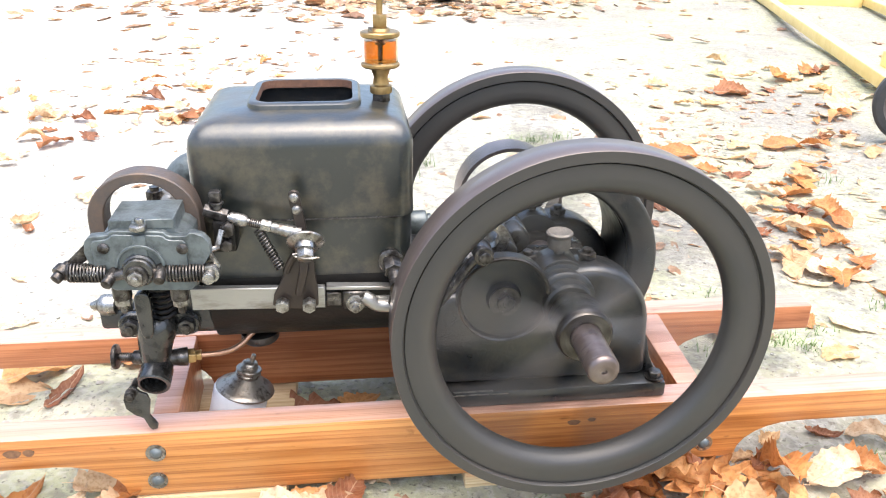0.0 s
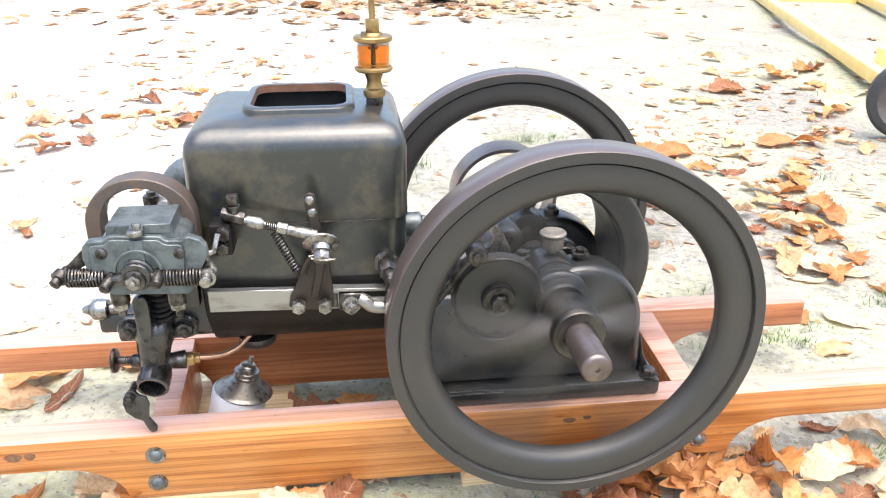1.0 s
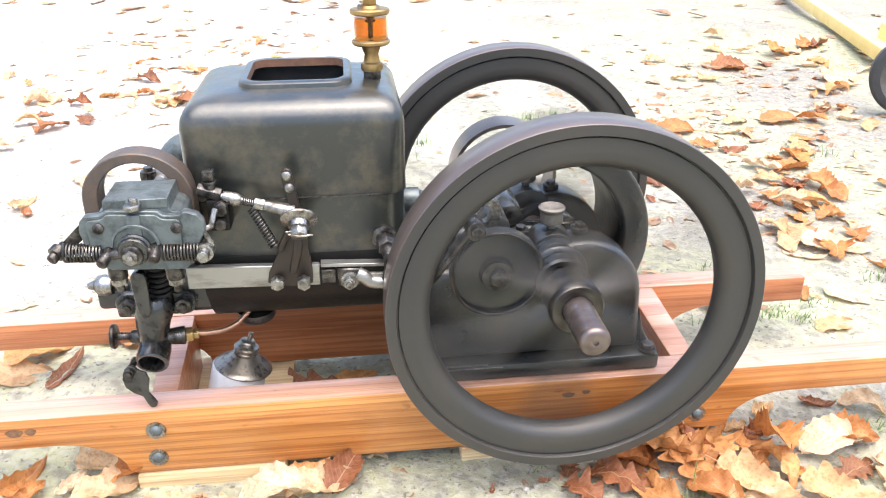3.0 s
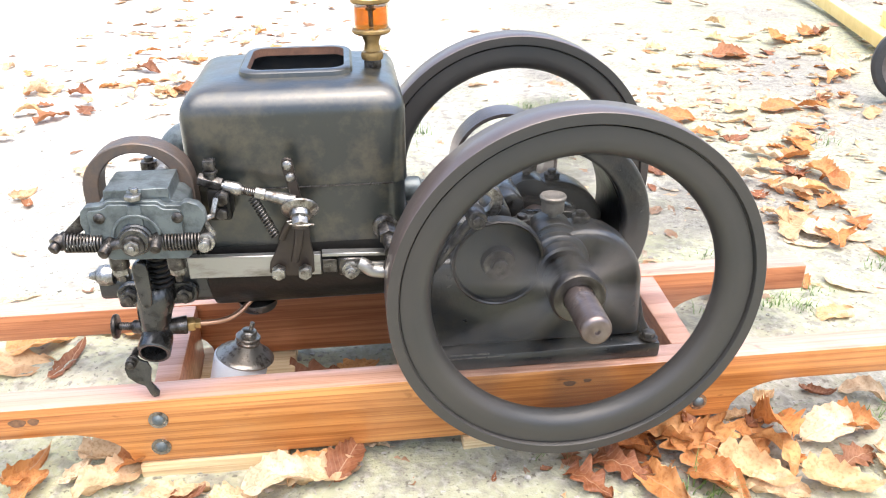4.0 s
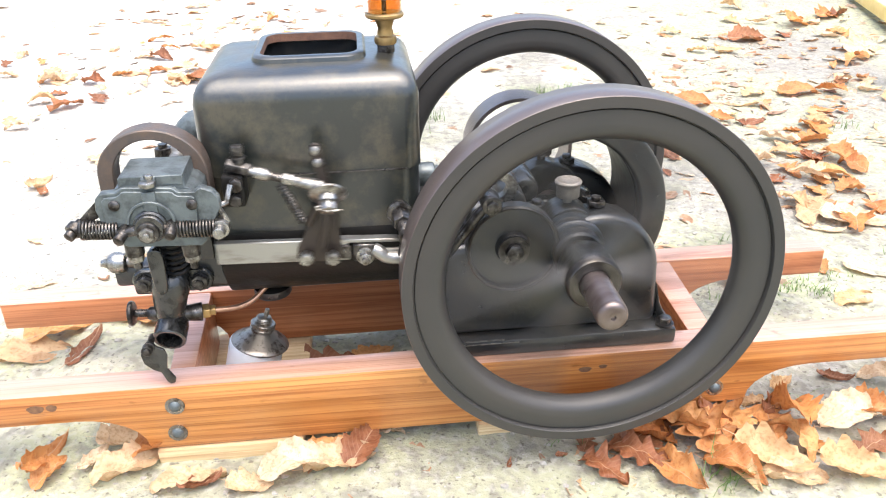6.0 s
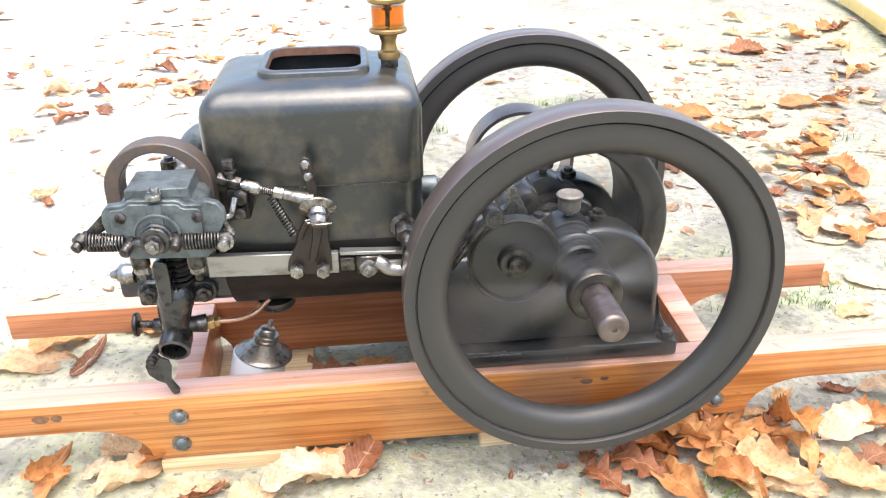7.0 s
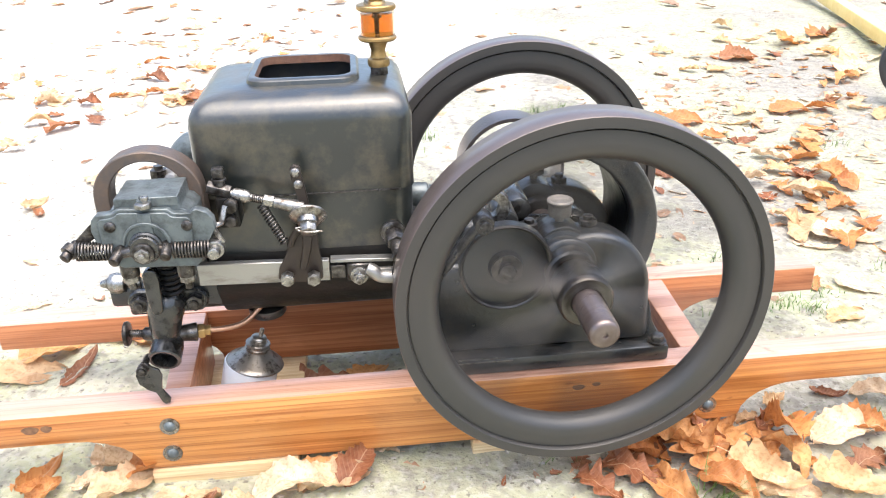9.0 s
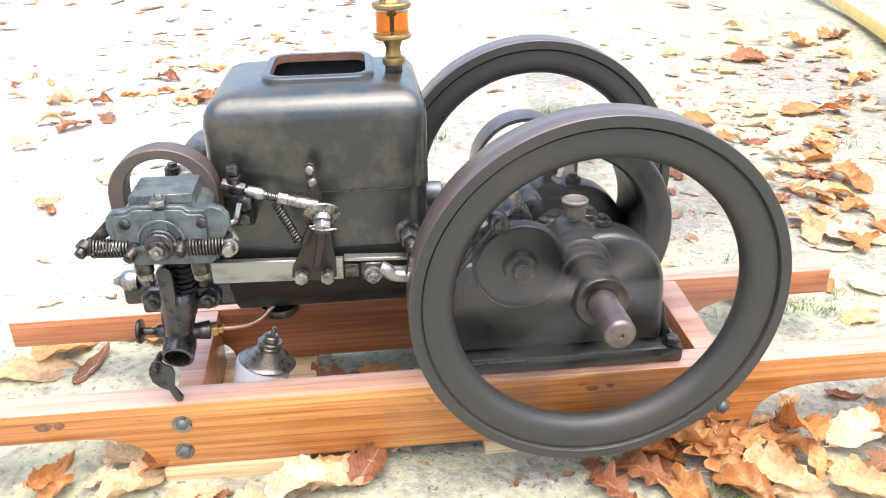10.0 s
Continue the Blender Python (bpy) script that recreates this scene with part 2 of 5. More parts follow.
# ---- ground ----
def ground_material():
    mat = material("dusty_soil", (0.31, 0.295, 0.25), 0.95, 0, (0.23, 0.215, 0.175), scale=7.0, grain=90, bump=0.7, bump_dist=0.008)
    nt = mat.node_tree
    bs = nt.nodes["Principled BSDF"]
    mp = [n for n in nt.nodes if n.type == "MAPPING"][0]
    first = [n for n in nt.nodes if n.type == "MIX"][0]
    last = first.outputs["Result"]
    # green moss patches, then a broad brightening painted into the far soil, grey grit, dark crumbs
    for scale, lo, hi, colour, amount in ((1.7, 0.38, 0.58, (0.39, 0.4, 0.25), 0.85), (13.0, 0.5, 0.64, (0.22, 0.21, 0.185), 0.32), (38.0, 0.48, 0.62, (0.17, 0.16, 0.145), 0.6), (90.0, 0.5, 0.62, (0.46, 0.44, 0.4), 0.32), (120.0, 0.6, 0.68, (0.1, 0.085, 0.07), 0.7)):
        no = nt.nodes.new("ShaderNodeTexNoise")
        no.inputs["Scale"].default_value, no.inputs["Detail"].default_value = scale, 6
        nt.links.new(mp.outputs["Vector"], no.inputs["Vector"])
        mr = nt.nodes.new("ShaderNodeMapRange")
        mr.inputs["From Min"].default_value, mr.inputs["From Max"].default_value = lo, hi
        mr.inputs["To Max"].default_value = amount
        nt.links.new(no.outputs["Fac"], mr.inputs["Value"])
        mx = nt.nodes.new("ShaderNodeMix")
        mx.data_type = "RGBA"
        nt.links.new(mr.outputs["Result"], mx.inputs["Factor"])
        nt.links.new(last, mx.inputs["A"])
        mx.inputs["B"].default_value = (*colour, 1)
        last = mx.outputs["Result"]
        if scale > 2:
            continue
        # open-sky brightness at far left, put into the soil colour as a paler spread
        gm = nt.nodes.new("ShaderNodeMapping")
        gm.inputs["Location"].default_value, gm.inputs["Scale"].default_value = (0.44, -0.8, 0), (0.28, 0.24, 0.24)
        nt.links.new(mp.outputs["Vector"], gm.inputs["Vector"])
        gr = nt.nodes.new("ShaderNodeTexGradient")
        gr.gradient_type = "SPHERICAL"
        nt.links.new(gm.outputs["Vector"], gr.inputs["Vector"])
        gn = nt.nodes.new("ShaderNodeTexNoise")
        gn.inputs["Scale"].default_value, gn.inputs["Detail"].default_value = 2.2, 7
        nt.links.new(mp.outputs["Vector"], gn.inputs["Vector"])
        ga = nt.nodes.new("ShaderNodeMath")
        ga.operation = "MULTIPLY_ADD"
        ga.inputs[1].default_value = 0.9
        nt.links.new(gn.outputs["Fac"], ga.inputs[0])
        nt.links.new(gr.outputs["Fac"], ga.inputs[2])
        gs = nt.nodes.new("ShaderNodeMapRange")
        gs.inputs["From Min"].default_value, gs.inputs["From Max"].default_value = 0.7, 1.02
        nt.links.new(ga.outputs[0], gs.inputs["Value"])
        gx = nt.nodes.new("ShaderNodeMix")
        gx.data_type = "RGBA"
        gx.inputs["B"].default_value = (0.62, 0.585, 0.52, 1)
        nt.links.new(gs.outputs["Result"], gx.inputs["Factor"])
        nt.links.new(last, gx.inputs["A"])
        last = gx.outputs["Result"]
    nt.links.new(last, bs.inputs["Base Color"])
    bs.inputs["Specular IOR Level"].default_value = 0.2
    return mat


def ground_height(x, y):
    d = math.hypot(x, y - 0.5)
    calm = max(0.0, min(1.0, (d - 0.2) / 3.0))
    z = 0.006 * noise.noise((x * 9, y * 9, 0.3)) + 0.004 * noise.noise((x * 31, y * 31, 7)) + 0.05 * calm * noise.noise((x * 0.7, y * 0.7, 2))
    return z - 0.004


def build_ground():
    def ticks(c, near, step):
        half = [i * step for i in range(int(near / step) + 1)]
        v = half[-1]
        s = step
        while v < 400:
            s *= 1.22
            v += s
            half.append(v)
        return [c - v for v in half[:0:-1]] + [c + v for v in half]
    xs, ys = ticks(0, 1.4, 0.018), ticks(0.7, 1.4, 0.018)
    verts = [(x, y, ground_height(x, y) if abs(x) < 30 and abs(y) < 30 else 0.0) for y in ys for x in xs]
    n = len(xs)
    faces = [(j * n + i, j * n + i + 1, (j + 1) * n + i + 1, (j + 1) * n + i) for j in range(len(ys) - 1) for i in range(n - 1)]
    me = bpy.data.meshes.new("ground")
    me.from_pydata(verts, [], faces)
    me.shade_smooth()
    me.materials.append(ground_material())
    tagged(new("ground", me), "pale dusty soil with grit and mossy patches", "ground", kind="structure")


build_ground()

# ---- the skid: two notched pine rails and cross members ----
RAIL_TOP, RAIL_LOW, RAIL_END = 0.118, 0.018, 0.072


def rail_outline(x0, xa, xb, x1):
    pts = [(x0, RAIL_TOP), (x0, RAIL_END)]
    pts += [(xa - 0.085, RAIL_END)] + [(xa - 0.085 + 0.085 * math.sin(radians(a)), RAIL_END - 0.05 * (1 - math.cos(radians(a)))) for a in range(15, 91, 15)]
    pts += [(xa + 0.006, RAIL_LOW), (xb - 0.006, RAIL_LOW)]
    pts += [(xb + 0.085 - 0.085 * math.sin(radians(a)), RAIL_END - 0.05 * (1 - math.cos(radians(a)))) for a in range(90, 14, -15)] + [(xb + 0.085, RAIL_END)]
    return pts + [(x1, RAIL_END), (x1, RAIL_TOP)]


def glare_top(bm):
    """Upper faces get a paler pink wood: the sky's glare put into the colour."""
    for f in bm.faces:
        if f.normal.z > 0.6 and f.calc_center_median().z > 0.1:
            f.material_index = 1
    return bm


def skid():
    root = thing("engine_skid", (-0.15, 0.228, RAIL_LOW), "varnished orange pine skid with notched rails carrying the engine", "skid")
    part("rail", glare_top(prism(rail_outline(-0.98, -0.575, 0.26, 0.68), "xz", 0.08, 0.124, 0.004, 2)), [WOOD, WOOD_TOP], root, "orange varnished pine rail with notched ends")
    part("rail", glare_top(prism(rail_outline(-0.838, -0.5, 0.26, 0.5), "xz", 0.328, 0.372, 0.007, 3)), [WOOD_RED, WOOD_TOP], root, "red-brown stained pine rail with notched ends")
    part("crossbeam", glare_top(prism([(0.180, 0.1245), (0.217, 0.1245), (0.228, 0.3275), (0.185, 0.3275)], "xy", 0.02, 0.1165, 0.003)), [WOOD_RED, WOOD_TOP], root)
    part("crossbeam", glare_top(prism([(-0.541, 0.1245), (-0.507, 0.1245), (-0.516, 0.3275), (-0.556, 0.3275)], "xy", 0.02, 0.1165, 0.003)), [WOOD_RED, WOOD_TOP], root)
    for x, z in ((-0.531, 0.087), (-0.534, 0.043), (0.211, 0.045)):
        b = part("carriage_bolt", lathe([(0.0085, 0), (0.0085, 0.001), (0.0075, 0.003), (0.0045, 0.0055), (0, 0.0062)], (x, 0.0795, z), (x, 0, z), 16), CAST, root, "grey domed bolt head on a washer")
        part("washer", lathe([(0.0128, 0), (0.0128, 0.0016), (0.0, 0.0016)], (x, 0.0799, z), (x, 0, z), 20), STEEL, b)
    for x, z, rx, rz in ((-0.705, 0.098, 0.011, 0.006), (-0.685, 0.0985, 0.007, 0.0052), (0.02, 0.094, 0.009, 0.0042), (0.045, 0.097, 0.006, 0.0032)):
        part("knot", prism([(x + rx * math.cos(a) * (1 + 0.12 * math.sin(3 * a)), z + rz * math.sin(a)) for a in (2 * math.pi * i / 16 for i in range(16))], "xz", 0.0794, 0.081), KNOT, root, "dark knot in the pine")
    return root


KNOT = material("pine_knot", (0.1, 0.052, 0.032), 0.5, 0, (0.24, 0.12, 0.06), scale=120, grain=300, bump=0.1)
skid()
for x0, x1, y0, y1, rz in ((-0.565, -0.37, 0.075, 0.36, 0.0), (-0.128, -0.02, 0.075, 0.37, 0.0)):
    b = single("board", box(x0, x1, y0, y1, -0.008, 0.0165, 0.002), PALE, ((x0 + x1) / 2, (y0 + y1) / 2, -0.008), "raw pale pine board lying under the skid rails", "board", group="boards under the skid")

# ---- the engine ----
CRANK = Vector((0.0, 0.0, 0.272))
MID = 0.228
engine = thing("stationary_engine", (-0.15, MID, RAIL_TOP), "black cast-iron stationary engine with two flywheels on a skid", "engine")


def flywheel_mesh():
    """Rim section as radius and distance from the outer face."""
    prof = [(0.2300, 0.001), (0.2292, 0.0), (0.2170, 0.0), (0.2164, 0.0008), (0.2157, 0.0066), (0.2147, 0.0068), (0.2136, 0.0048), (0.2000, 0.0040), (0.1900, 0.0044), (0.1845, 0.0068), (0.1800, 0.0118), (0.1770, 0.0175),
            (0.1760, 0.0235), (0.1775, 0.0290), (0.1830, 0.0330), (0.1930, 0.0355), (0.2105, 0.0360), (0.2125, 0.0345), (0.2152, 0.0350), (0.2164, 0.0492), (0.2170, 0.05), (0.2292, 0.05), (0.23, 0.049)]
    bm = lathe(prof, (0, 0, 0), (0, 1, 0), 128, closed=True)
    for f in bm.faces:
        c = f.calc_center_median()
        if math.hypot(c.x, c.z) > 0.2293:
            f.material_index = 1
    return bm


def flywheel(y0, label):
    o = (0, y0, CRANK.z)
    bm = flywheel_mesh()
    bmesh.ops.translate(bm, vec=o, verts=bm.verts)
    w = part("flywheel", bm, [WHEEL, TREAD], engine, label, origin=o)
    part("hub", lathe([(0.0195, 0.058), (0.031, 0.058), (0.034, 0.054), (0.034, 0.008), (0.031, 0.004), (0.0195, 0.004)], o, (0, y0 + 1, CRANK.z), 32, closed=True), STEEL_DARK, w)
    for k in range(6):
        a = radians(60 * k)
        d = Vector((math.cos(a), 0, math.sin(a)))
        c = Vector(o) + Vector((0, 0.026, 0))
        bm = tube([c + d * r for r in (0.03, 0.06, 0.1, 0.14, 0.176)], [0.014, 0.0115, 0.0105, 0.0115, 0.014], 12)
        part("spoke", bm, WHEEL, w)
    return w


wheel_front = flywheel(0.0, "dark iron flywheel with a bright worn tread, spinning")
wheel_rear = flywheel(0.406, "dark iron flywheel with a bright worn tread, spinning")
shaft = part("crankshaft", lathe([(0, 0.004), (0.0022, 0.0035), (0.0034, 0.0006), (0.005, 0.0), (0.0135, 0.0004), (0.0162, 0.0018), (0.0178, 0.0044), (0.0185, 0.008), (0.0185, 0.54), (0, 0.54)], (0, -0.071, CRANK.z), (0, 1, CRANK.z), 32), SHAFT, engine, "worn brown steel crankshaft end", origin=(0, 0, CRANK.z))
part("belt_pulley", lathe([(0.0905, 0.0), (0.0918, 0.028), (0.0905, 0.056), (0.0845, 0.056), (0.0838, 0.028), (0.0845, 0.0)], (0, 0.469, CRANK.z), (0, 1, CRANK.z), 64, closed=True), TREAD, engine, "worn steel belt pulley ring", origin=(0, 0.469, CRANK.z))

# water hopper over the cylinder
def hopper():
    rings = [(0.0, 0.385), (0.0005, 0.43), (0.0, 0.473), (0.0018, 0.4835), (0.006, 0.492), (0.0125, 0.4985), (0.022, 0.503), (0.04, 0.506)]
    bm = bmesh.new()
    loops = []
    for inset, z in rings:
        t = (z - 0.385) / 0.125
        x0, x1, y0, y1 = -0.4605 + 0.003 * t + inset, -0.192 - inset * 0.9, 0.122 + inset + 0.004 * (1 - t), 0.356 - inset - 0.004 * (1 - t)
        loops.append([bm.verts.new((u, v, z)) for u, v in round_rect(x0, x1, y0, y1, max(0.02 - inset * 0.2, 0.012), 6)])
    loops.append([bm.verts.new((u, v, 0.5075)) for u, v in round_rect(-0.3945, -0.2495, 0.171, 0.327, 0.03, 6)])
    top = [bm.verts.new((u, v, 0.508)) for u, v in round_rect(-0.392, -0.252, 0.174, 0.324, 0.028, 6)]
    loops.append(top)
    lip = [bm.verts.new((u, v, 0.513)) for u, v in round_rect(-0.391, -0.253, 0.1752, 0.3228, 0.027, 6)]
    lip1 = [bm.verts.new((u, v, 0.5152)) for u, v in round_rect(-0.3885, -0.2555, 0.1785, 0.3195, 0.025, 6)]
    lip2 = [bm.verts.new((u, v, 0.5148)) for u, v in round_rect(-0.3815, -0.2625, 0.189, 0.3125, 0.02, 6)]
    loops += [lip, lip1, lip2]
    n = len(top)
    for a, b in zip(loops, loops[1:]):
        for i in range(n):
            bm.faces.new((a[i], a[(i + 1) % n], b[(i + 1) % n], b[i]))
    chain = [lip2] + [[bm.verts.new((u, v, z)) for u, v in round_rect(-0.3815 - g, -0.2625 + g, 0.189 - g, 0.3125 + g, 0.02, 6)] for g, z in ((0.0, 0.5045), (0.012, 0.5015), (0.012, 0.41))]
    for k, (a, b) in enumerate(zip(chain, chain[1:])):
        for i in range(n):
            f = bm.faces.new((a[i], a[(i + 1) % n], b[(i + 1) % n], b[i]))
            f.material_index = 1 if k == 0 else 2
    f = bm.faces.new(chain[-1])
    f.material_index = 2
    bm.faces.new(loops[0][::-1])
    bmesh.ops.recalc_face_normals(bm, faces=bm.faces)
    return bm


part("water_hopper", hopper(), [IRON, RUST, IRON_DARK], engine, "black iron water hopper with an open rust-lined filler")
part("cylinder_jacket", prism(round_rect(-0.4585, -0.194, 0.1258, 0.3335, 0.026, 6), "xy", 0.285, 0.3848, 0.0), IRON, engine)
# the shade under the cylinder is put into this near-black colour
part("cylinder", lathe([(0.0, 0), (0.094, 0), (0.104, 0.004), (0.104, 0.255), (0, 0.255)], (-0.455, MID, 0.291), (0, MID, 0.291), 40), GREASE_SHADE, engine)
# crankcase
low = [(-0.2, 0.142), (-0.2, 0.27), (-0.15, 0.285), (-0.105, 0.27), (-0.085, 0.2), (0.129, 0.19), (0.129, 0.142)]
dome = [(-0.2, 0.142), (-0.2, 0.262), (-0.15, 0.277), (-0.05, 0.284)] + arc(0.038, 0.224, 0.084, 118, 4, 12) + [(0.126, 0.142)]
part("crankcase", joined(prism(low, "xz", 0.12, 0.336, 0.006, 2), box(0.108, 0.1235, 0.165, 0.29, 0.145, 0.245, 0.003), prism(dome, "xz", 0.112, 0.17, 0.012, 4), prism(dome, "xz", 0.286, 0.344, 0.012, 4)), IRON_DARK, engine)
part("crank_guard", joined(prism(arc(0, CRANK.z, 0.157, -24, 92, 32) + arc(0, CRANK.z, 0.119, 92, -24, 32), "xz", 0.196, 0.216, 0.005, 3)), IRON_DARK, engine, "curved black iron crank guard")
# darker than the flange: shade inside the guard is painted by the material
part("guard_liner", prism(arc(0, CRANK.z, 0.1265, -24, 92, 32) + arc(0, CRANK.z, 0.1185, 92, -24, 32), "xz", 0.2165, 0.335, 0.002, 1), GREASE_SHADE, engine, "greasy inside of the guard, its shade put into the black colour")
part("base_flange", box(-0.2, 0.15, 0.093, 0.363, RAIL_TOP, 0.142, 0.005), IRON_DARK, engine)
part("cam_gear", lathe([(0, -0.004), (0.012, -0.004), (0.014, 0.0), (0.02, 0.001), (0.0225, 0.0075), (0.054, 0.0075), (0.0555, 0.001), (0.0575, 0.0), (0.0595, 0.0015), (0.0595, 0.018), (0, 0.018)], (-0.083, 0.083, 0.284), (-0.083, 1, 0.284), 56), IRON_DARK, engine, "black cam gear with a raised rim", origin=(-0.083, 0.083, 0.284))
part("main_bearing", lathe([(0.024, 0.0), (0.030, 0.0), (0.033, 0.003), (0.033, 0.020), (0.0375, 0.0215), (0.0395, 0.024), (0.0395, 0.029), (0.0375, 0.0315), (0.036, 0.033), (0.036, 0.044), (0.041, 0.046), (0.041, 0.056), (0.024, 0.056)], (0, 0.076, CRANK.z), (0, 1, CRANK.z), 40, closed=True), IRON_DARK, engine)
for y0 in (0.125, 0.285):
    cap = part("bearing_cap", joined(prism([(-0.056, 0.27), (-0.056, 0.299), (-0.031, 0.3)] + arc(0, 0.283, 0.034, 150, 30, 12) + [(0.031, 0.3), (0.054, 0.299), (0.054, 0.27)], "xz", y0, y0 + 0.046, 0.003, 2)), IRON_DARK, engine)
    for x in (-0.041, 0.039):
        nut = part("nut", joined(hexa((x, y0 + 0.024, 0.2985), (x, y0 + 0.024, 0.3075), 0.0138), hexa((x, y0 + 0.024, 0.3085), (x, y0 + 0.024, 0.3165), 0.0125), cyl((x, y0 + 0.024, 0.3165), (x, y0 + 0.024, 0.322), 0.0068, seg=12, bev=0.001)), STEEL_DARK, cap)
    part("grease_cup", lathe([(0.006, 0.0), (0.006, 0.014), (0.0148, 0.016), (0.0155, 0.018), (0.0152, 0.031), (0.0175, 0.0335), (0.0178, 0.0365), (0.0165, 0.0382), (0.015, 0.0386), (0.0138, 0.0378), (0.0, 0.0376)], (0.0, y0 + 0.024, 0.309), (0.0, y0 + 0.024, 1), 24), CUP, cap, "dull steel grease cup")
for y0 in (0.178, 0.252):
    part("crank_web", prism([(-0.026, CRANK.z - 0.026), (0.05, CRANK.z - 0.02), (0.056, CRANK.z), (0.05, CRANK.z + 0.02), (-0.026, CRANK.z + 0.026), (-0.034, CRANK.z)], "xz", y0, y0 + 0.022, 0.004, 2), GREASE_SHADE, shaft)
part("connecting_rod", joined(lathe([(0.0, 0.0), (0.026, 0.0), (0.029, 0.004), (0.029, 0.044), (0.026, 0.048), (0.0, 0.048)], (0.035, 0.202, CRANK.z), (0.035, 1, CRANK.z), 28), cyl((0.012, 0.226, 0.276), (-0.17, 0.226, 0.29), 0.016, 0.013, seg=18, bev=0.002)), OILY, engine, "oily iron connecting rod end")
part("gib_head", joined(box(-0.062, -0.03, 0.196, 0.262, 0.262, 0.318, 0.008, 3), cyl((-0.046, 0.19, 0.318), (-0.046, 0.268, 0.318), 0.017, seg=24, bev=0.003)), OILY, engine, "oily iron slide end over the crank pit")
part("cam_lever", joined(tube(smooth_path([(-0.18, 0.09, 0.262), (-0.15, 0.084, 0.305), (-0.128, 0.08, 0.338), (-0.113, 0.08, 0.351)]), 0.0062, 10), cyl((-0.113, 0.07, 0.351), (-0.113, 0.1, 0.351), 0.0125, seg=20, bev=0.002), hexa((-0.113, 0.064, 0.351), (-0.113, 0.07, 0.351), 0.008)), STEEL_DARK, engine, "worn steel cam follower lever")
part("governor_collar", lathe([(0.012, 0), (0.024, 0.0), (0.026, 0.003), (0.026, 0.014), (0.012, 0.016)], (-0.098, 0.118, 0.353), (-0.098, 1, 0.353), 28, closed=True), STEEL, engine)
part("cam_bracket", joined(box(-0.135, -0.062, 0.128, 0.19, 0.27, 0.328, 0.014, 3), cyl((-0.078, 0.12, 0.332), (-0.078, 0.2, 0.332), 0.017, seg=24, bev=0.004)), IRON_DARK, engine)
gear = [o for o in engine.children if o.name == "cam_gear"][0]
part("worn_rim", lathe([(0.0552, 0.0005), (0.0575, -0.0006), (0.0597, 0.0012), (0.0597, 0.003), (0.057, 0.0012)], (-0.083, 0.083, 0.284), (-0.083, 1, 0.284), 56, closed=True), STEEL_DARK, gear, "worn gear rim")
part("gear_bolt", joined(lathe([(0, 0), (0.019, 0), (0.02, 0.002), (0.02, 0.005), (0, 0.005)], (-0.083, 0.084, 0.284), (-0.083, 0, 0.284), 28), hexa((-0.083, 0.079, 0.284), (-0.083, 0.071, 0.284), 0.0115)), STEEL_DARK, gear)
for x, y in ((0.136, 0.106), (-0.185, 0.106), (0.136, 0.35), (-0.185, 0.35)):
    part("foot_bolt", joined(cyl((x, y, 0.142), (x, y, 0.1445), 0.013, seg=20), hexa((x, y, 0.1445), (x, y, 0.153), 0.0095)), STEEL_DARK, engine)
for y0 in (0.118, 0.32):
    part("foot_lug", prism([(0.128, 0.142), (0.147, 0.142), (0.14, 0.15), (0.131, 0.17), (0.124, 0.2)], "xz", y0, y0 + 0.017, 0.002), IRON_DARK, engine)
part("shaft_key", box(-0.003, 0.003, -0.02, 0.0, CRANK.z + 0.0175, CRANK.z + 0.0205, 0.0005), STEEL_DARK, shaft)

# cylinder head and exhaust behind the magneto
HEAD_X = -0.522
part("cylinder_head", joined(box(HEAD_X, -0.44, 0.15, 0.31, 0.218, 0.372, 0.012, 3), box(HEAD_X + 0.01, -0.445, 0.185, 0.3, 0.36, 0.388, 0.008, 2)), IRON_DARK, engine)
part("exhaust_elbow", tube(smooth_path([(-0.505, 0.29, 0.345), (-0.502, 0.29, 0.38), (-0.483, 0.29, 0.4), (-0.44, 0.29, 0.403)]), 0.024, 18), CAST, engine, "grey iron exhaust elbow")
part("head_nut", joined(hexa((-0.516, 0.2, 0.385), (-0.516, 0.2, 0.402), 0.0115), cyl((-0.516, 0.2, 0.402), (-0.516, 0.2, 0.407), 0.006, seg=12)), STEEL_DARK, engine)
part("priming_cup", lathe([(0.0, 0.0), (0.0165, 0.0), (0.0175, 0.0015), (0.0165, 0.0035), (0.0095, 0.004), (0.009, 0.0085), (0.0065, 0.0112), (0, 0.012)], (-0.4985, 0.196, 0.3875), (-0.51, 0.13, 0.415), 28), BAR_STEEL, engine, "bright steel cup and washer")
part("drain_plug", lathe([(0, 0), (0.024, 0), (0.026, 0.003), (0.026, 0.012), (0, 0.014)], (-0.402, 0.2, 0.18), (-0.402, 0.2, 1), 24), IRON_DARK, engine)
part("side_plug", joined(cyl((-0.196, 0.205, 0.344), (-0.17, 0.205, 0.344), 0.0165, seg=24, bev=0.003), cyl((-0.17, 0.205, 0.344), (-0.163, 0.205, 0.344), 0.012, seg=20, bev=0.002)), CAST, engine, "grey steel plug")
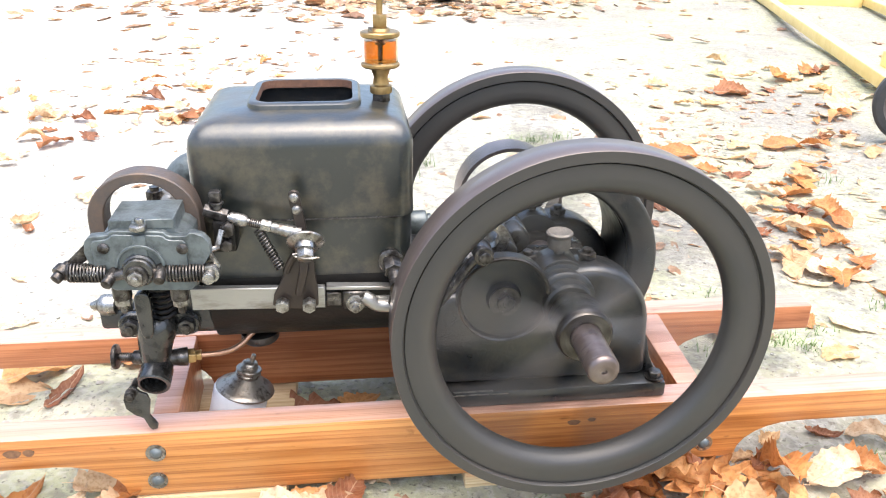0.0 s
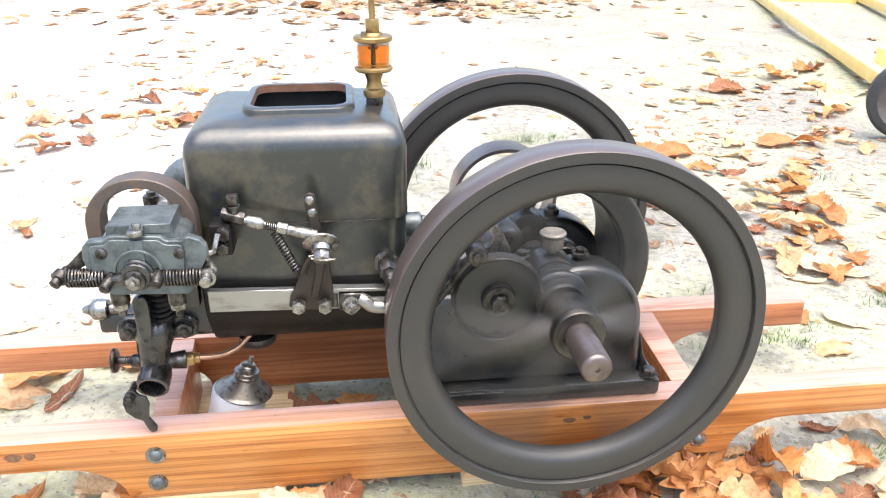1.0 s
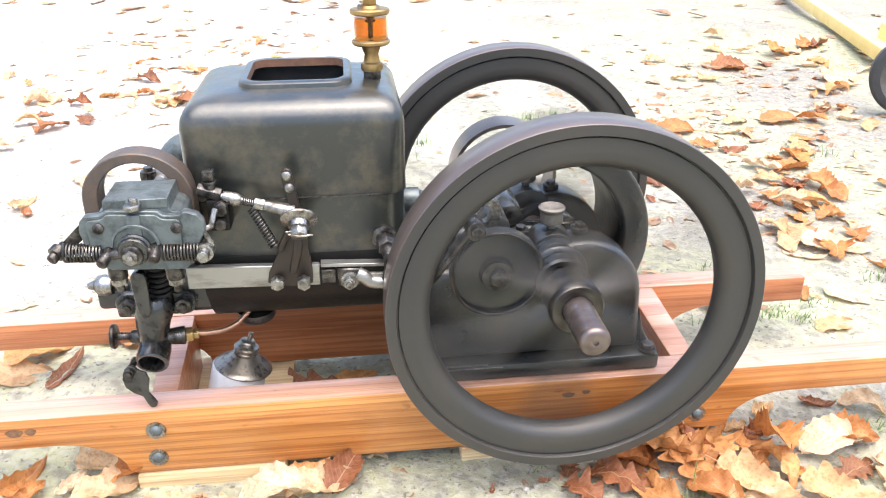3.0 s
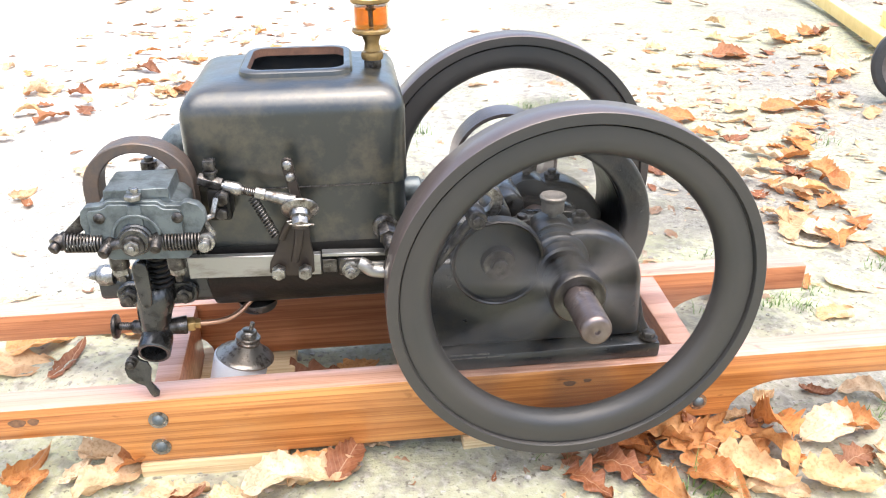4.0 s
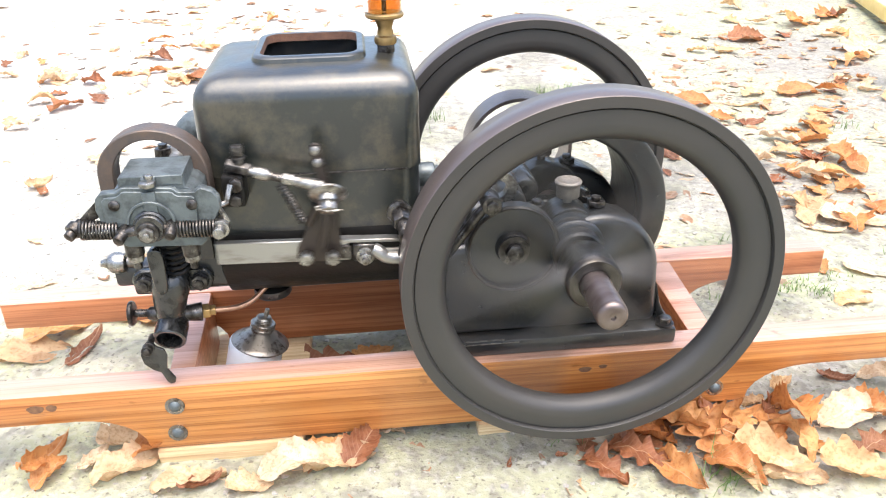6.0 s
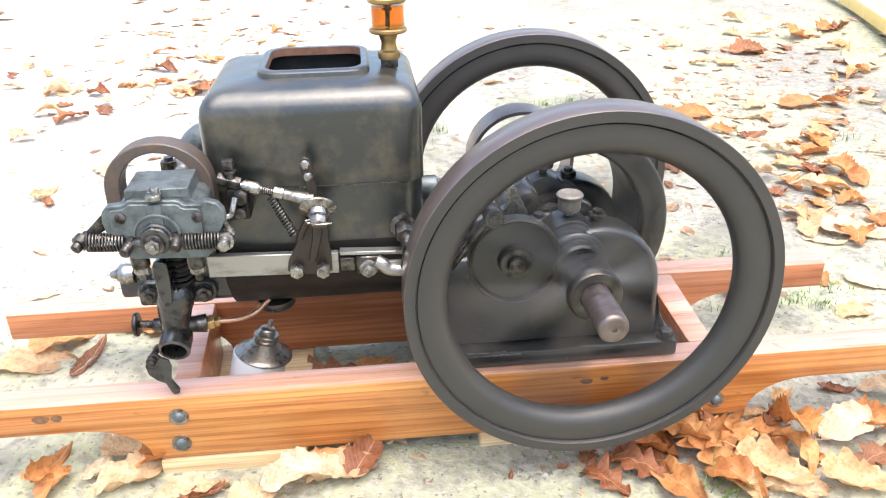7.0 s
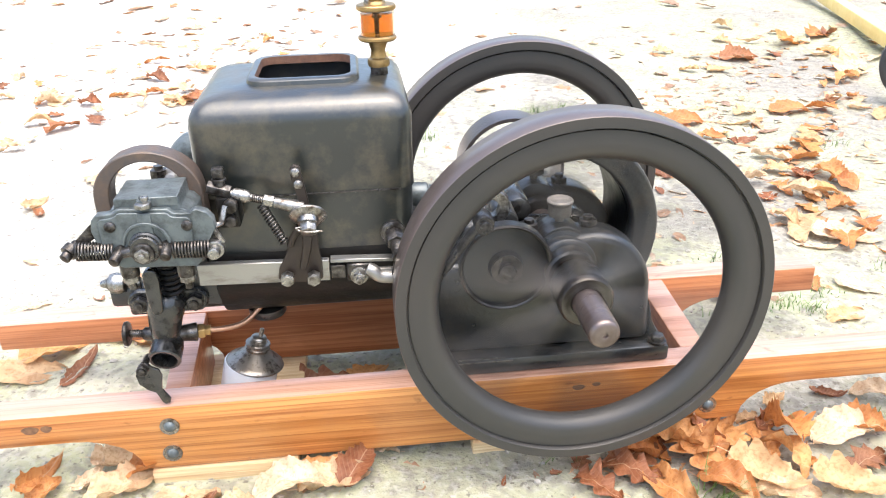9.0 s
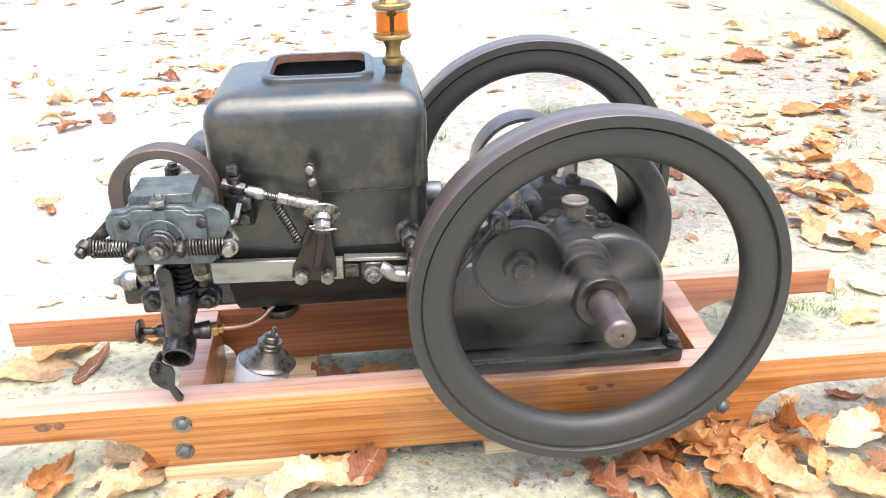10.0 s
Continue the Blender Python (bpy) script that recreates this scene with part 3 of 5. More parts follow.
part("drain_cock", joined(lathe([(0.006, 0), (0.0145, 0), (0.016, 0.002), (0.016, 0.006), (0.012, 0.008), (0.006, 0.008)], (-0.2225, 0.126, 0.327), (-0.2225, 0, 0.327), 24, closed=True), hexa((-0.2225, 0.12, 0.326), (-0.22, 0.104, 0.32), 0.0125), cyl((-0.22, 0.106, 0.32), (-0.2165, 0.084, 0.311), 0.0085, seg=18, bev=0.001), lathe([(0.004, 0), (0.0095, 0.0), (0.0105, 0.002), (0.0105, 0.009), (0.004, 0.01)], (-0.2165, 0.09, 0.313), (-0.215, 0.075, 0.307), 20, closed=True), cyl((-0.2165, 0.086, 0.312), (-0.223, 0.09, 0.284), 0.006, seg=14, bev=0.001)), STEEL_DARK, engine, "steel drain cock")
part("casting_seam", box(-0.38, -0.21, 0.1235, 0.126, 0.3842, 0.3858, 0.0004), STEEL_DARK, engine)

# lubricator on the hopper
OX, OY = -0.226, MID
oiler = part("drip_oiler", lathe([(0.0, 0.0), (0.009, 0.0), (0.009, 0.006), (0.0135, 0.007), (0.0145, 0.011), (0.0135, 0.016), (0.0105, 0.018), (0.009, 0.027), (0.0115, 0.034), (0.0125, 0.0385), (0.0225, 0.0395), (0.0245, 0.0415), (0.0245, 0.0445), (0.0225, 0.046), (0, 0.046)], (OX, OY, 0.5085), (OX, OY, 1), 32), BRASS, engine, "brass drip oiler")
GLASS = bpy.data.materials.new("oiler_glass")
GLASS.use_nodes = True
_g = GLASS.node_tree.nodes["Principled BSDF"]
_g.inputs["Base Color"].default_value, _g.inputs["Transmission Weight"].default_value, _g.inputs["Roughness"].default_value, _g.inputs["IOR"].default_value = (0.98, 0.95, 0.88, 1), 1.0, 0.02, 1.25
AMBER = bpy.data.materials.new("amber_oil")
AMBER.use_nodes = True
_g = AMBER.node_tree.nodes["Principled BSDF"]
_g.inputs["Base Color"].default_value, _g.inputs["Transmission Weight"].default_value, _g.inputs["Roughness"].default_value, _g.inputs["IOR"].default_value = (0.64, 0.17, 0.006, 1), 1.0, 0.03, 1.3
gl = part("glass", lathe([(0.0215, 0.0), (0.0225, 0.0005), (0.0225, 0.0305), (0.0215, 0.031), (0.0207, 0.0305), (0.0207, 0.0005)], (OX, OY, 0.5545), (OX, OY, 1), 36, closed=True), GLASS, oiler, "clear glass cylinder")
gl.visible_shadow = False
oil = part("oil", lathe([(0, 0.0), (0.0203, 0.0), (0.0203, 0.026), (0.0, 0.026)], (OX, OY, 0.5552), (OX, OY, 1), 36), AMBER, oiler, "amber oil")
oil.visible_shadow = False
part("needle_tube", joined(cyl((OX, OY, 0.556), (OX, OY, 0.585), 0.0024, seg=12), cyl((OX, OY, 0.576), (OX, OY, 0.585), 0.005, seg=12)), STEEL_DARK, oiler)
part("oiler_cap", lathe([(0, 0.0), (0.0235, 0.0), (0.025, 0.0015), (0.025, 0.0055), (0.0235, 0.007), (0.013, 0.0078), (0.011, 0.011), (0, 0.011)], (OX, OY, 0.5852), (OX, OY, 1), 36), BRASS, oiler)
part("cap_nut", joined(hexa((OX, OY, 0.5965), (OX, OY, 0.6125), 0.0098), cyl((OX, OY, 0.6125), (OX, OY, 0.645), 0.004, seg=12)), BRASS, oiler)
part("base_nut", hexa((OX, OY, 0.505), (OX, OY, 0.5155), 0.0125), STEEL_DARK, oiler)
part("vent_screw", cyl((OX - 0.012, OY - 0.009, 0.592), (OX - 0.012, OY - 0.009, 0.5985), 0.0032, seg=10, bev=0.0008), STEEL, oiler)

# ---- magneto ----
MAGNET = material("dark_magnet_iron", (0.075, 0.066, 0.062), 0.48, 0.25, (0.13, 0.09, 0.066), scale=45, grain=260, bump=0.3)
mag = part("magneto", prism([(-0.540, 0.348), (-0.540, 0.404), (-0.5345, 0.4115), (-0.5300, 0.4125), (-0.5290, 0.4240), (-0.4600, 0.4205), (-0.4595, 0.4095), (-0.4540, 0.4075), (-0.4470, 0.4000), (-0.449, 0.345)], "xz", 0.0425, 0.1, 0.0008, 1), CAST, engine, "grey alloy magneto with a horseshoe magnet")
part("cover", prism([(0.0412, 0.4135), (0.0412, 0.4245), (0.0995, 0.4255), (0.0995, 0.4185)], "yz", -0.5285, -0.4602, 0.0007, 1), CAST, mag, "grey alloy cover plate with sharp edges")
part("cover_screw", lathe([(0, 0), (0.0042, 0), (0.004, 0.002), (0.002, 0.0032), (0, 0.0034)], (-0.4935, 0.0405, 0.4185), (-0.4935, 0, 0.4245), 14), BRASS, mag)
def oval(cx, cz, rx, rz, a0, a1, n):
    return [(cx + rx * math.cos(radians(a0 + (a1 - a0) * k / n)), cz + rz * math.sin(radians(a0 + (a1 - a0) * k / n))) for k in range(n + 1)]


part("horseshoe_magnet", prism([(-0.5695, 0.345)] + oval(-0.507, 0.402, 0.0625, 0.0555, 180, 0, 24) + [(-0.4445, 0.345), (-0.463, 0.345)] + oval(-0.507, 0.402, 0.0445, 0.0435, 0, 180, 20) + [(-0.5515, 0.345)], "xz", 0.1005, 0.131, 0.0014, 1), MAGNET, mag, "dark rusty horseshoe magnet")
plate = [(-0.5565, 0.391), (-0.5545, 0.404), (-0.549, 0.4095), (-0.533, 0.4105), (-0.5295, 0.4115), (-0.5265, 0.4145), (-0.5225, 0.4155), (-0.474, 0.4128), (-0.4705, 0.4118), (-0.4675, 0.4085), (-0.464, 0.4072), (-0.4485, 0.4065), (-0.4455, 0.4095), (-0.441, 0.4105), (-0.430, 0.406), (-0.4245, 0.398), (-0.423, 0.386), (-0.432, 0.372), (-0.444, 0.346), (-0.45, 0.341), (-0.53, 0.3445), (-0.541, 0.352), (-0.553, 0.376)]
part("front_plate", prism(plate, "xz", 0.034, 0.0468, 0.0009, 1), CAST, mag)
part("raised_panel", prism([(-0.5475, 0.372), (-0.5475, 0.402), (-0.5445, 0.4055), (-0.5325, 0.4065), (-0.5285, 0.408), (-0.5255, 0.411), (-0.522, 0.412), (-0.475, 0.4094), (-0.4715, 0.4082), (-0.4685, 0.405), (-0.4645, 0.4036), (-0.452, 0.403), (-0.4485, 0.4), (-0.4485, 0.3665)], "xz", 0.0312, 0.0342, 0.0008, 1), CAST, mag)
part("boss", prism(arc(-0.4985, 0.374, 0.0265, 178, 2, 24) + arc(-0.4985, 0.374, 0.0232, 2, 178, 24), "xz", 0.0275, 0.0314, 0.0006, 1), CAST, mag)
part("drum", lathe([(0.0, 0.0), (0.015, 0.0), (0.0165, 0.002), (0.0165, 0.006), (0.0185, 0.0075), (0.0185, 0.0115), (0.0, 0.0115)], (-0.5, 0.0195, 0.371), (-0.5, 1, 0.371), 32), OILY, mag, "oily dark steel drum")
part("rib", joined(box(-0.504, -0.489, 0.029, 0.035, 0.376, 0.411, 0.002), hexa((-0.496, 0.04, 0.411), (-0.496, 0.04, 0.424), 0.0085), cyl((-0.496, 0.04, 0.424), (-0.496, 0.04, 0.428), 0.005, seg=12, bev=0.001)), CAST, mag)
part("terminal", joined(hexa((-0.496, 0.033, 0.4165), (-0.496, 0.033, 0.422), 0.0095), cyl((-0.494, 0.036, 0.422), (-0.494, 0.036, 0.4285), 0.0045, seg=12, bev=0.001)), STEEL, mag, "bright terminal screw")
for x, z in ((-0.5345, 0.397), (-0.4525, 0.3935)):
    part("screw", lathe([(0, 0.0), (0.0062, 0.0), (0.0062, 0.002), (0.003, 0.0042), (0, 0.0045)], (x, 0.0312, z), (x, -1, z), 16), STEEL_DARK, mag)
for x, z in ((-0.529, 0.345), (-0.466, 0.341)):
    part("mounting_stud", joined(cyl((x, 0.05, z + 0.004), (x, 0.05, z - 0.018), 0.0105, seg=20, bev=0.0015), cyl((x, 0.05, z - 0.018), (x, 0.05, z - 0.035), 0.0045, seg=12)), STEEL_DARK, mag)
    part("nut", hexa((x, 0.05, z - 0.0175), (x, 0.05, z - 0.0255), 0.0095), STEEL, mag)
# trip arm that snaps round at each spark
ROT = (-0.5015, 0.026, 0.3675)
trip_arm = part("trip_arm", joined(tube([(-0.53, 0.026, 0.3655), (-0.516, 0.026, 0.3685), (-0.5015, 0.026, 0.3695), (-0.486, 0.026, 0.369), (-0.474, 0.026, 0.367)], [0.005, 0.0065, 0.009, 0.0065, 0.005], 10), cyl((-0.5015, 0.034, 0.3675), (-0.5015, 0.016, 0.3675), 0.0125, seg=24, bev=0.002)), STEEL_DARK, mag, origin=ROT)
part("spindle_nut", joined(hexa((-0.5015, 0.0155, 0.3675), (-0.5015, 0.011, 0.3675), 0.0088), cyl((-0.5015, 0.0112, 0.3675), (-0.5015, 0.007, 0.3675), 0.0042, seg=12, bev=0.001)), STEEL, mag)
for x, z, dx in ((-0.527, 0.3655, -0.006), (-0.4775, 0.368, 0.0)):
    part("spring_post", cyl((x, 0.034, z + 0.004), (x + dx, 0.012, z - 0.004), 0.0062, seg=16, bev=0.0018), STEEL_DARK, mag)
part("spring", coil((-0.5765, 0.034, 0.3685), (-0.5345, 0.034, 0.3665), 0.0098, 0.0015, 12), STEEL_DARK, mag)
part("spring", coil((-0.4735, 0.034, 0.3645), (-0.431, 0.034, 0.3625), 0.0098, 0.0015, 12), STEEL_DARK, mag)
part("spring_anchor", joined(cyl((-0.577, 0.045, 0.374), (-0.588, 0.024, 0.3645), 0.0062, seg=16, bev=0.0015), cyl((-0.58, 0.038, 0.372), (-0.585, 0.03, 0.368), 0.0095, seg=18, bev=0.001), prism([(-0.585, 0.372), (-0.553, 0.402), (-0.553, 0.382), (-0.578, 0.366)], "xz", 0.04, 0.046, 0.001)), STEEL_DARK, mag)
part("spring_anchor", joined(cyl((-0.4265, 0.048, 0.362), (-0.4265, 0.016, 0.362), 0.0068, seg=16, bev=0.0015), cyl((-0.4265, 0.04, 0.362), (-0.4265, 0.028, 0.362), 0.0105, seg=18, bev=0.001), tube([(-0.43, 0.042, 0.398), (-0.426, 0.038, 0.385), (-0.418, 0.04, 0.366)], 0.003, 8), tube([(-0.414, 0.06, 0.402), (-0.419, 0.05, 0.385), (-0.431, 0.042, 0.384)], 0.0035, 8)), STEEL, mag)
part("timing_bracket", joined(hexa((-0.412, 0.09, 0.392), (-0.412, 0.078, 0.392), 0.0085), hexa((-0.414, 0.09, 0.373), (-0.414, 0.078, 0.373), 0.0075)), STEEL_DARK, mag)
part("bracket_plate", box(-0.43, -0.404, 0.0905, 0.1255, 0.36, 0.4, 0.004), GREASE_SHADE, mag)
part("magneto_bracket", joined(box(-0.546, -0.445, 0.06, 0.155, 0.333, 0.347, 0.004), box(-0.53, -0.46, 0.135, 0.155, 0.27, 0.345, 0.004)), IRON_DARK, engine)

# ---- mixer (carburettor) and valve gear ----
mixer = part("fuel_mixer", joined(tube(smooth_path([(-0.519, 0.15, 0.268), (-0.52, 0.136, 0.245), (-0.524, 0.13, 0.22), (-0.5255, 0.128, 0.2), (-0.5255, 0.13, 0.182)]), [0.014, 0.015, 0.0165, 0.0185, 0.0205, 0.0225, 0.024, 0.0245, 0.0245, 0.024, 0.023, 0.022, 0.0215, 0.021, 0.0205, 0.02, 0.0195, 0.019, 0.0185, 0.018, 0.0175, 0.017, 0.0165, 0.0155, 0.014], 20)), OILY, engine, "dark oily cast-iron fuel mixer")
part("air_intake", lathe([(0.012, -0.004), (0.019, 0.0), (0.0205, 0.008), (0.021, 0.03), (0.0195, 0.0315), (0.0165, 0.031), (0.016, 0.012), (0.0, 0.01)], (-0.5245, 0.128, 0.189), (-0.5265, 0.098, 0.1765), 28), OILY, mixer)
part("choke_flap", prism([(-0.5560, 0.1795), (-0.5515, 0.1850), (-0.5445, 0.1840), (-0.5395, 0.1775), (-0.5315, 0.1735), (-0.5285, 0.1635), (-0.5305, 0.1525), (-0.5320, 0.1435), (-0.5235, 0.1275), (-0.5250, 0.1215), (-0.5315, 0.1200), (-0.5350, 0.1245), (-0.5400, 0.1385), (-0.5495, 0.1435), (-0.5590, 0.1535), (-0.5610, 0.1665)], "xz", 0.0835, 0.088, 0.001, 2), OILY, mixer, "dark iron choke flap hanging open")
part("choke_pivot", joined(cyl((-0.549, 0.11, 0.179), (-0.549, 0.07, 0.179), 0.0045, seg=14, bev=0.001), coil((-0.549, 0.083, 0.179), (-0.549, 0.072, 0.179), 0.006, 0.0012, 4)), STEEL_DARK, mixer)
part("needle_screw", joined(cyl((-0.582, 0.14, 0.197), (-0.576, 0.14, 0.197), 0.0165, seg=24, bev=0.002), cyl((-0.576, 0.14, 0.197), (-0.55, 0.138, 0.1965), 0.0048, seg=12), coil((-0.575, 0.14, 0.197), (-0.553, 0.138, 0.1965), 0.0048, 0.0008, 9), cyl((-0.556, 0.138, 0.1965), (-0.535, 0.134, 0.196), 0.0088, 0.0105, seg=18, bev=0.001)), STEEL_DARK, mixer, "knurled needle-valve screw")
part("fuel_union", joined(cyl((-0.518, 0.132, 0.196), (-0.488, 0.138, 0.194), 0.0095, 0.0128, seg=20, bev=0.0015)), STEEL_DARK, mixer)
part("union_nut", joined(hexa((-0.488, 0.138, 0.194), (-0.479, 0.14, 0.1935), 0.0108), hexa((-0.479, 0.14, 0.1935), (-0.4715, 0.141, 0.193), 0.0078)), BRASS, mixer, "brass union nut")
part("fuel_pipe", tube(smooth_path([(-0.473, 0.141, 0.193), (-0.455, 0.146, 0.1905), (-0.438, 0.155, 0.189), (-0.424, 0.164, 0.192), (-0.412, 0.174, 0.2), (-0.402, 0.18, 0.208)]), 0.0038, 10), COPPER, mixer, "bare copper fuel pipe")
part("mixer_flange", prism(arc(-0.5545, 0.241, 0.0165, 90, 270, 8) + arc(-0.4845, 0.239, 0.0165, -90, 90, 8), "xz", 0.142, 0.151, 0.002, 1), OILY, mixer)
for x, z in ((-0.5545, 0.2405), (-0.4845, 0.239)):
    part("flange_bolt", joined(hexa((x, 0.142, z), (x, 0.132, z), 0.0115), cyl((x, 0.132, z), (x, 0.128, z), 0.006, seg=12, bev=0.001)), STEEL_DARK, mixer)
part("rocker_arm", prism([(-0.5335, 0.288), (-0.5335, 0.300), (-0.531, 0.3055), (-0.5255, 0.3085), (-0.519, 0.3075), (-0.5155, 0.303), (-0.514, 0.292), (-0.5145, 0.268), (-0.5165, 0.25), (-0.5205, 0.243), (-0.527, 0.243), (-0.531, 0.25), (-0.5325, 0.266)], "xz", 0.099, 0.113, 0.005, 3), OILY, engine, "dark iron rocker arm")
part("valve_spring", coil((-0.5035, 0.118, 0.316), (-0.5055, 0.127, 0.266), 0.0142, 0.0026, 6), GREASE_SHADE, engine)
valve = part("exhaust_rocker", joined(cyl((-0.556, 0.168, 0.258), (-0.574, 0.168, 0.2585), 0.0075, seg=16, bev=0.001), lathe([(0, 0), (0.0125, 0.002), (0.0145, 0.012), (0.0135, 0.02), (0.007, 0.026), (0.0045, 0.034), (0, 0.036)], (-0.574, 0.168, 0.2585), (-0.61, 0.17, 0.258), 20)), STEEL, engine, "worn steel exhaust valve rocker end")
part("rocker_bracket", joined(box(-0.6, -0.552, 0.165, 0.2, 0.222, 0.252, 0.007), box(-0.58, -0.52, 0.17, 0.2, 0.205, 0.245, 0.006)), IRON_DARK, engine)

# ---- push-rod assembly (slides along x) ----
BROWN = material("brown_oiled_steel", (0.052, 0.04, 0.032), 0.4, 0.5, (0.045, 0.035, 0.03), scale=50, grain=300, bump=0.12)
PUSH = (-0.34, 0.105, 0.29)
push = part("push_rod", prism([(-0.467, 0.279), (-0.467, 0.3085), (-0.305, 0.303), (-0.305, 0.2745)], "xz", 0.103, 0.113, 0.001, 1), BAR_STEEL, engine, "bright flat steel push rod carrying the trip gear", origin=PUSH)
part("trip_bracket", joined(prism([(-0.3695, 0.284), (-0.367, 0.298), (-0.360, 0.311), (-0.346, 0.340), (-0.337, 0.358), (-0.330, 0.366), (-0.318, 0.364), (-0.3165, 0.350), (-0.3155, 0.322), (-0.3135, 0.305), (-0.314, 0.281), (-0.321, 0.2775), (-0.336, 0.277), (-0.362, 0.2795)], "xz", 0.098, 0.1025, 0.0015, 2), prism([(-0.3415, 0.300), (-0.3345, 0.330), (-0.3325, 0.362), (-0.3185, 0.362), (-0.3235, 0.330), (-0.3325, 0.298)], "xz", 0.088, 0.0975, 0.003, 2), tube(smooth_path([(-0.350, 0.096, 0.330), (-0.344, 0.094, 0.344), (-0.336, 0.092, 0.356)]), 0.0042, 8)), BROWN, push, "brown forged steel bracket")
for x, z in ((-0.3565, 0.2895), (-0.3245, 0.288)):
    part("bolt_head", joined(hexa((x, 0.093, z), (x, 0.08, z), 0.0088), cyl((x, 0.08, z), (x, 0.0785, z), 0.006, seg=12)), STEEL, push)
part("trip_washer", lathe([(0.004, 0), (0.0205, 0.001), (0.0222, 0.003), (0.0222, 0.005), (0.019, 0.0075), (0.0125, 0.009), (0.0118, 0.016), (0.004, 0.016)], (-0.324, 0.088, 0.3755), (-0.324, 0.0775, 0.368), 32, closed=True), STEEL, push, "dished steel trip washer")
part("trip_nut", joined(hexa((-0.324, 0.077, 0.3665), (-0.324, 0.067, 0.359), 0.0108), tube([(-0.336, 0.066, 0.363), (-0.324, 0.065, 0.3605), (-0.308, 0.066, 0.3605)], 0.0014, 6), tube([(-0.336, 0.066, 0.363), (-0.338, 0.066, 0.366), (-0.333, 0.066, 0.367), (-0.331, 0.066, 0.363)], 0.0013, 6)), STEEL, push)
part("trip_lever", prism([(-0.3195, 0.37), (-0.331, 0.372), (-0.3405, 0.422), (-0.3405, 0.432), (-0.335, 0.4355), (-0.329, 0.433), (-0.3275, 0.424)], "xz", 0.091, 0.0955, 0.001, 1), BROWN, push)
for x, z in ((-0.3345, 0.4265), (-0.332, 0.4115)):
    part("rivet", lathe([(0, 0), (0.0058, 0), (0.0055, 0.0025), (0.003, 0.0045), (0, 0.0048)], (x, 0.091, z), (x, 0, z), 16), STEEL, push)
A0, B0 = Vector((-0.434, 0.1, 0.408)), Vector((-0.327, 0.092, 0.3795))


def along(a, b):
    return tuple(A0.lerp(B0, a)), tuple(A0.lerp(B0, b))


part("trip_rod", joined(cyl(*along(0.0, 0.95), 0.0042, seg=14), lathe([(0, 0), (0.0065, 0.0), (0.0078, 0.003), (0.0078, 0.017), (0.0062, 0.021), (0, 0.021)], along(0.22, 0.5)[0], along(0.22, 0.5)[1], 20), hexa(*along(0.55, 0.66), 0.0076), cyl(*along(0.66, 0.98), 0.0062, 0.0092, seg=18, bev=0.001)), STEEL, push, "bright adjustable trip rod")
part("rod_thread", coil(*along(0.43, 0.56), 0.0046, 0.0009, 6), BROWN, push)
part("adjusting_block", joined(hexa((-0.4385, 0.102, 0.4105), (-0.412, 0.099, 0.403), 0.0085), cyl((-0.4245, 0.1, 0.404), (-0.4235, 0.1, 0.4175), 0.0062, seg=14, bev=0.001), cyl((-0.424, 0.1, 0.4175), (-0.424, 0.1, 0.4215), 0.0085, seg=18, bev=0.001)), STEEL_DARK, push)
part("set_screw", box(-0.4305, -0.4175, 0.094, 0.106, 0.422, 0.4345, 0.0015), STEEL_DARK, push)
part("return_spring", joined(coil((-0.379, 0.095, 0.388), (-0.356, 0.095, 0.335), 0.0052, 0.0011, 14), tube([(-0.38, 0.095, 0.393), (-0.379, 0.1, 0.388)], 0.0011, 6)), STEEL_DARK, push)
# fixed guide at the bar's far end
part("bar_guide", joined(prism([(-0.3035, 0.2785), (-0.3035, 0.2965), (-0.285, 0.296), (-0.285, 0.2775)], "xz", 0.1005, 0.112, 0.001, 1), prism([(-0.2835, 0.2745), (-0.2835, 0.2985), (-0.253, 0.297), (-0.253, 0.2745)], "xz", 0.0975, 0.1135, 0.0015, 1)), STEEL_DARK, engine, "worn steel bar guide block")
part("guide_strip", prism([(-0.3035, 0.3005), (-0.3035, 0.3055), (-0.206, 0.301), (-0.206, 0.2965)], "xz", 0.1, 0.1135, 0.0008, 1), BAR_STEEL, engine, "bright worn guide strip")
part("guide_bolt", joined(cyl((-0.2685, 0.104, 0.2825), (-0.2685, 0.094, 0.2825), 0.0115, seg=20, bev=0.001), hexa((-0.2685, 0.094, 0.2825), (-0.2685, 0.085, 0.2825), 0.0085), cyl((-0.2685, 0.085, 0.2825), (-0.2685, 0.079, 0.2825), 0.005, seg=12, bev=0.001)), STEEL, engine)
part("catch_finger", joined(tube(smooth_path([(-0.259, 0.098, 0.291), (-0.25, 0.096, 0.2865), (-0.242, 0.095, 0.2805), (-0.226, 0.095, 0.2785), (-0.205, 0.096, 0.28)]), [0.004] + [0.0088] * 23 + [0.007], 14), prism([(-0.252, 0.2915), (-0.206, 0.2905), (-0.206, 0.279), (-0.242, 0.279)], "xz", 0.094, 0.101, 0.002, 2)), BAR_STEEL, engine, "polished steel catch finger")

# ---- oil can between the rails ----
WHITE = material("white_enamel", (0.8, 0.81, 0.82), 0.3, 0, (0.74, 0.75, 0.76), scale=30, grain=200, bump=0.04, coat=0.3)
TIN = material("stained_tin", (0.36, 0.32, 0.27), 0.35, 0.85, (0.11, 0.08, 0.06), scale=95, grain=200, bump=0.12, mix_lo=0.52, mix_hi=0.66)
can = thing("oil_can", (-0.433, 0.2, 0.0168), "white oil can with a stained tin cone top under the cylinder", "can")
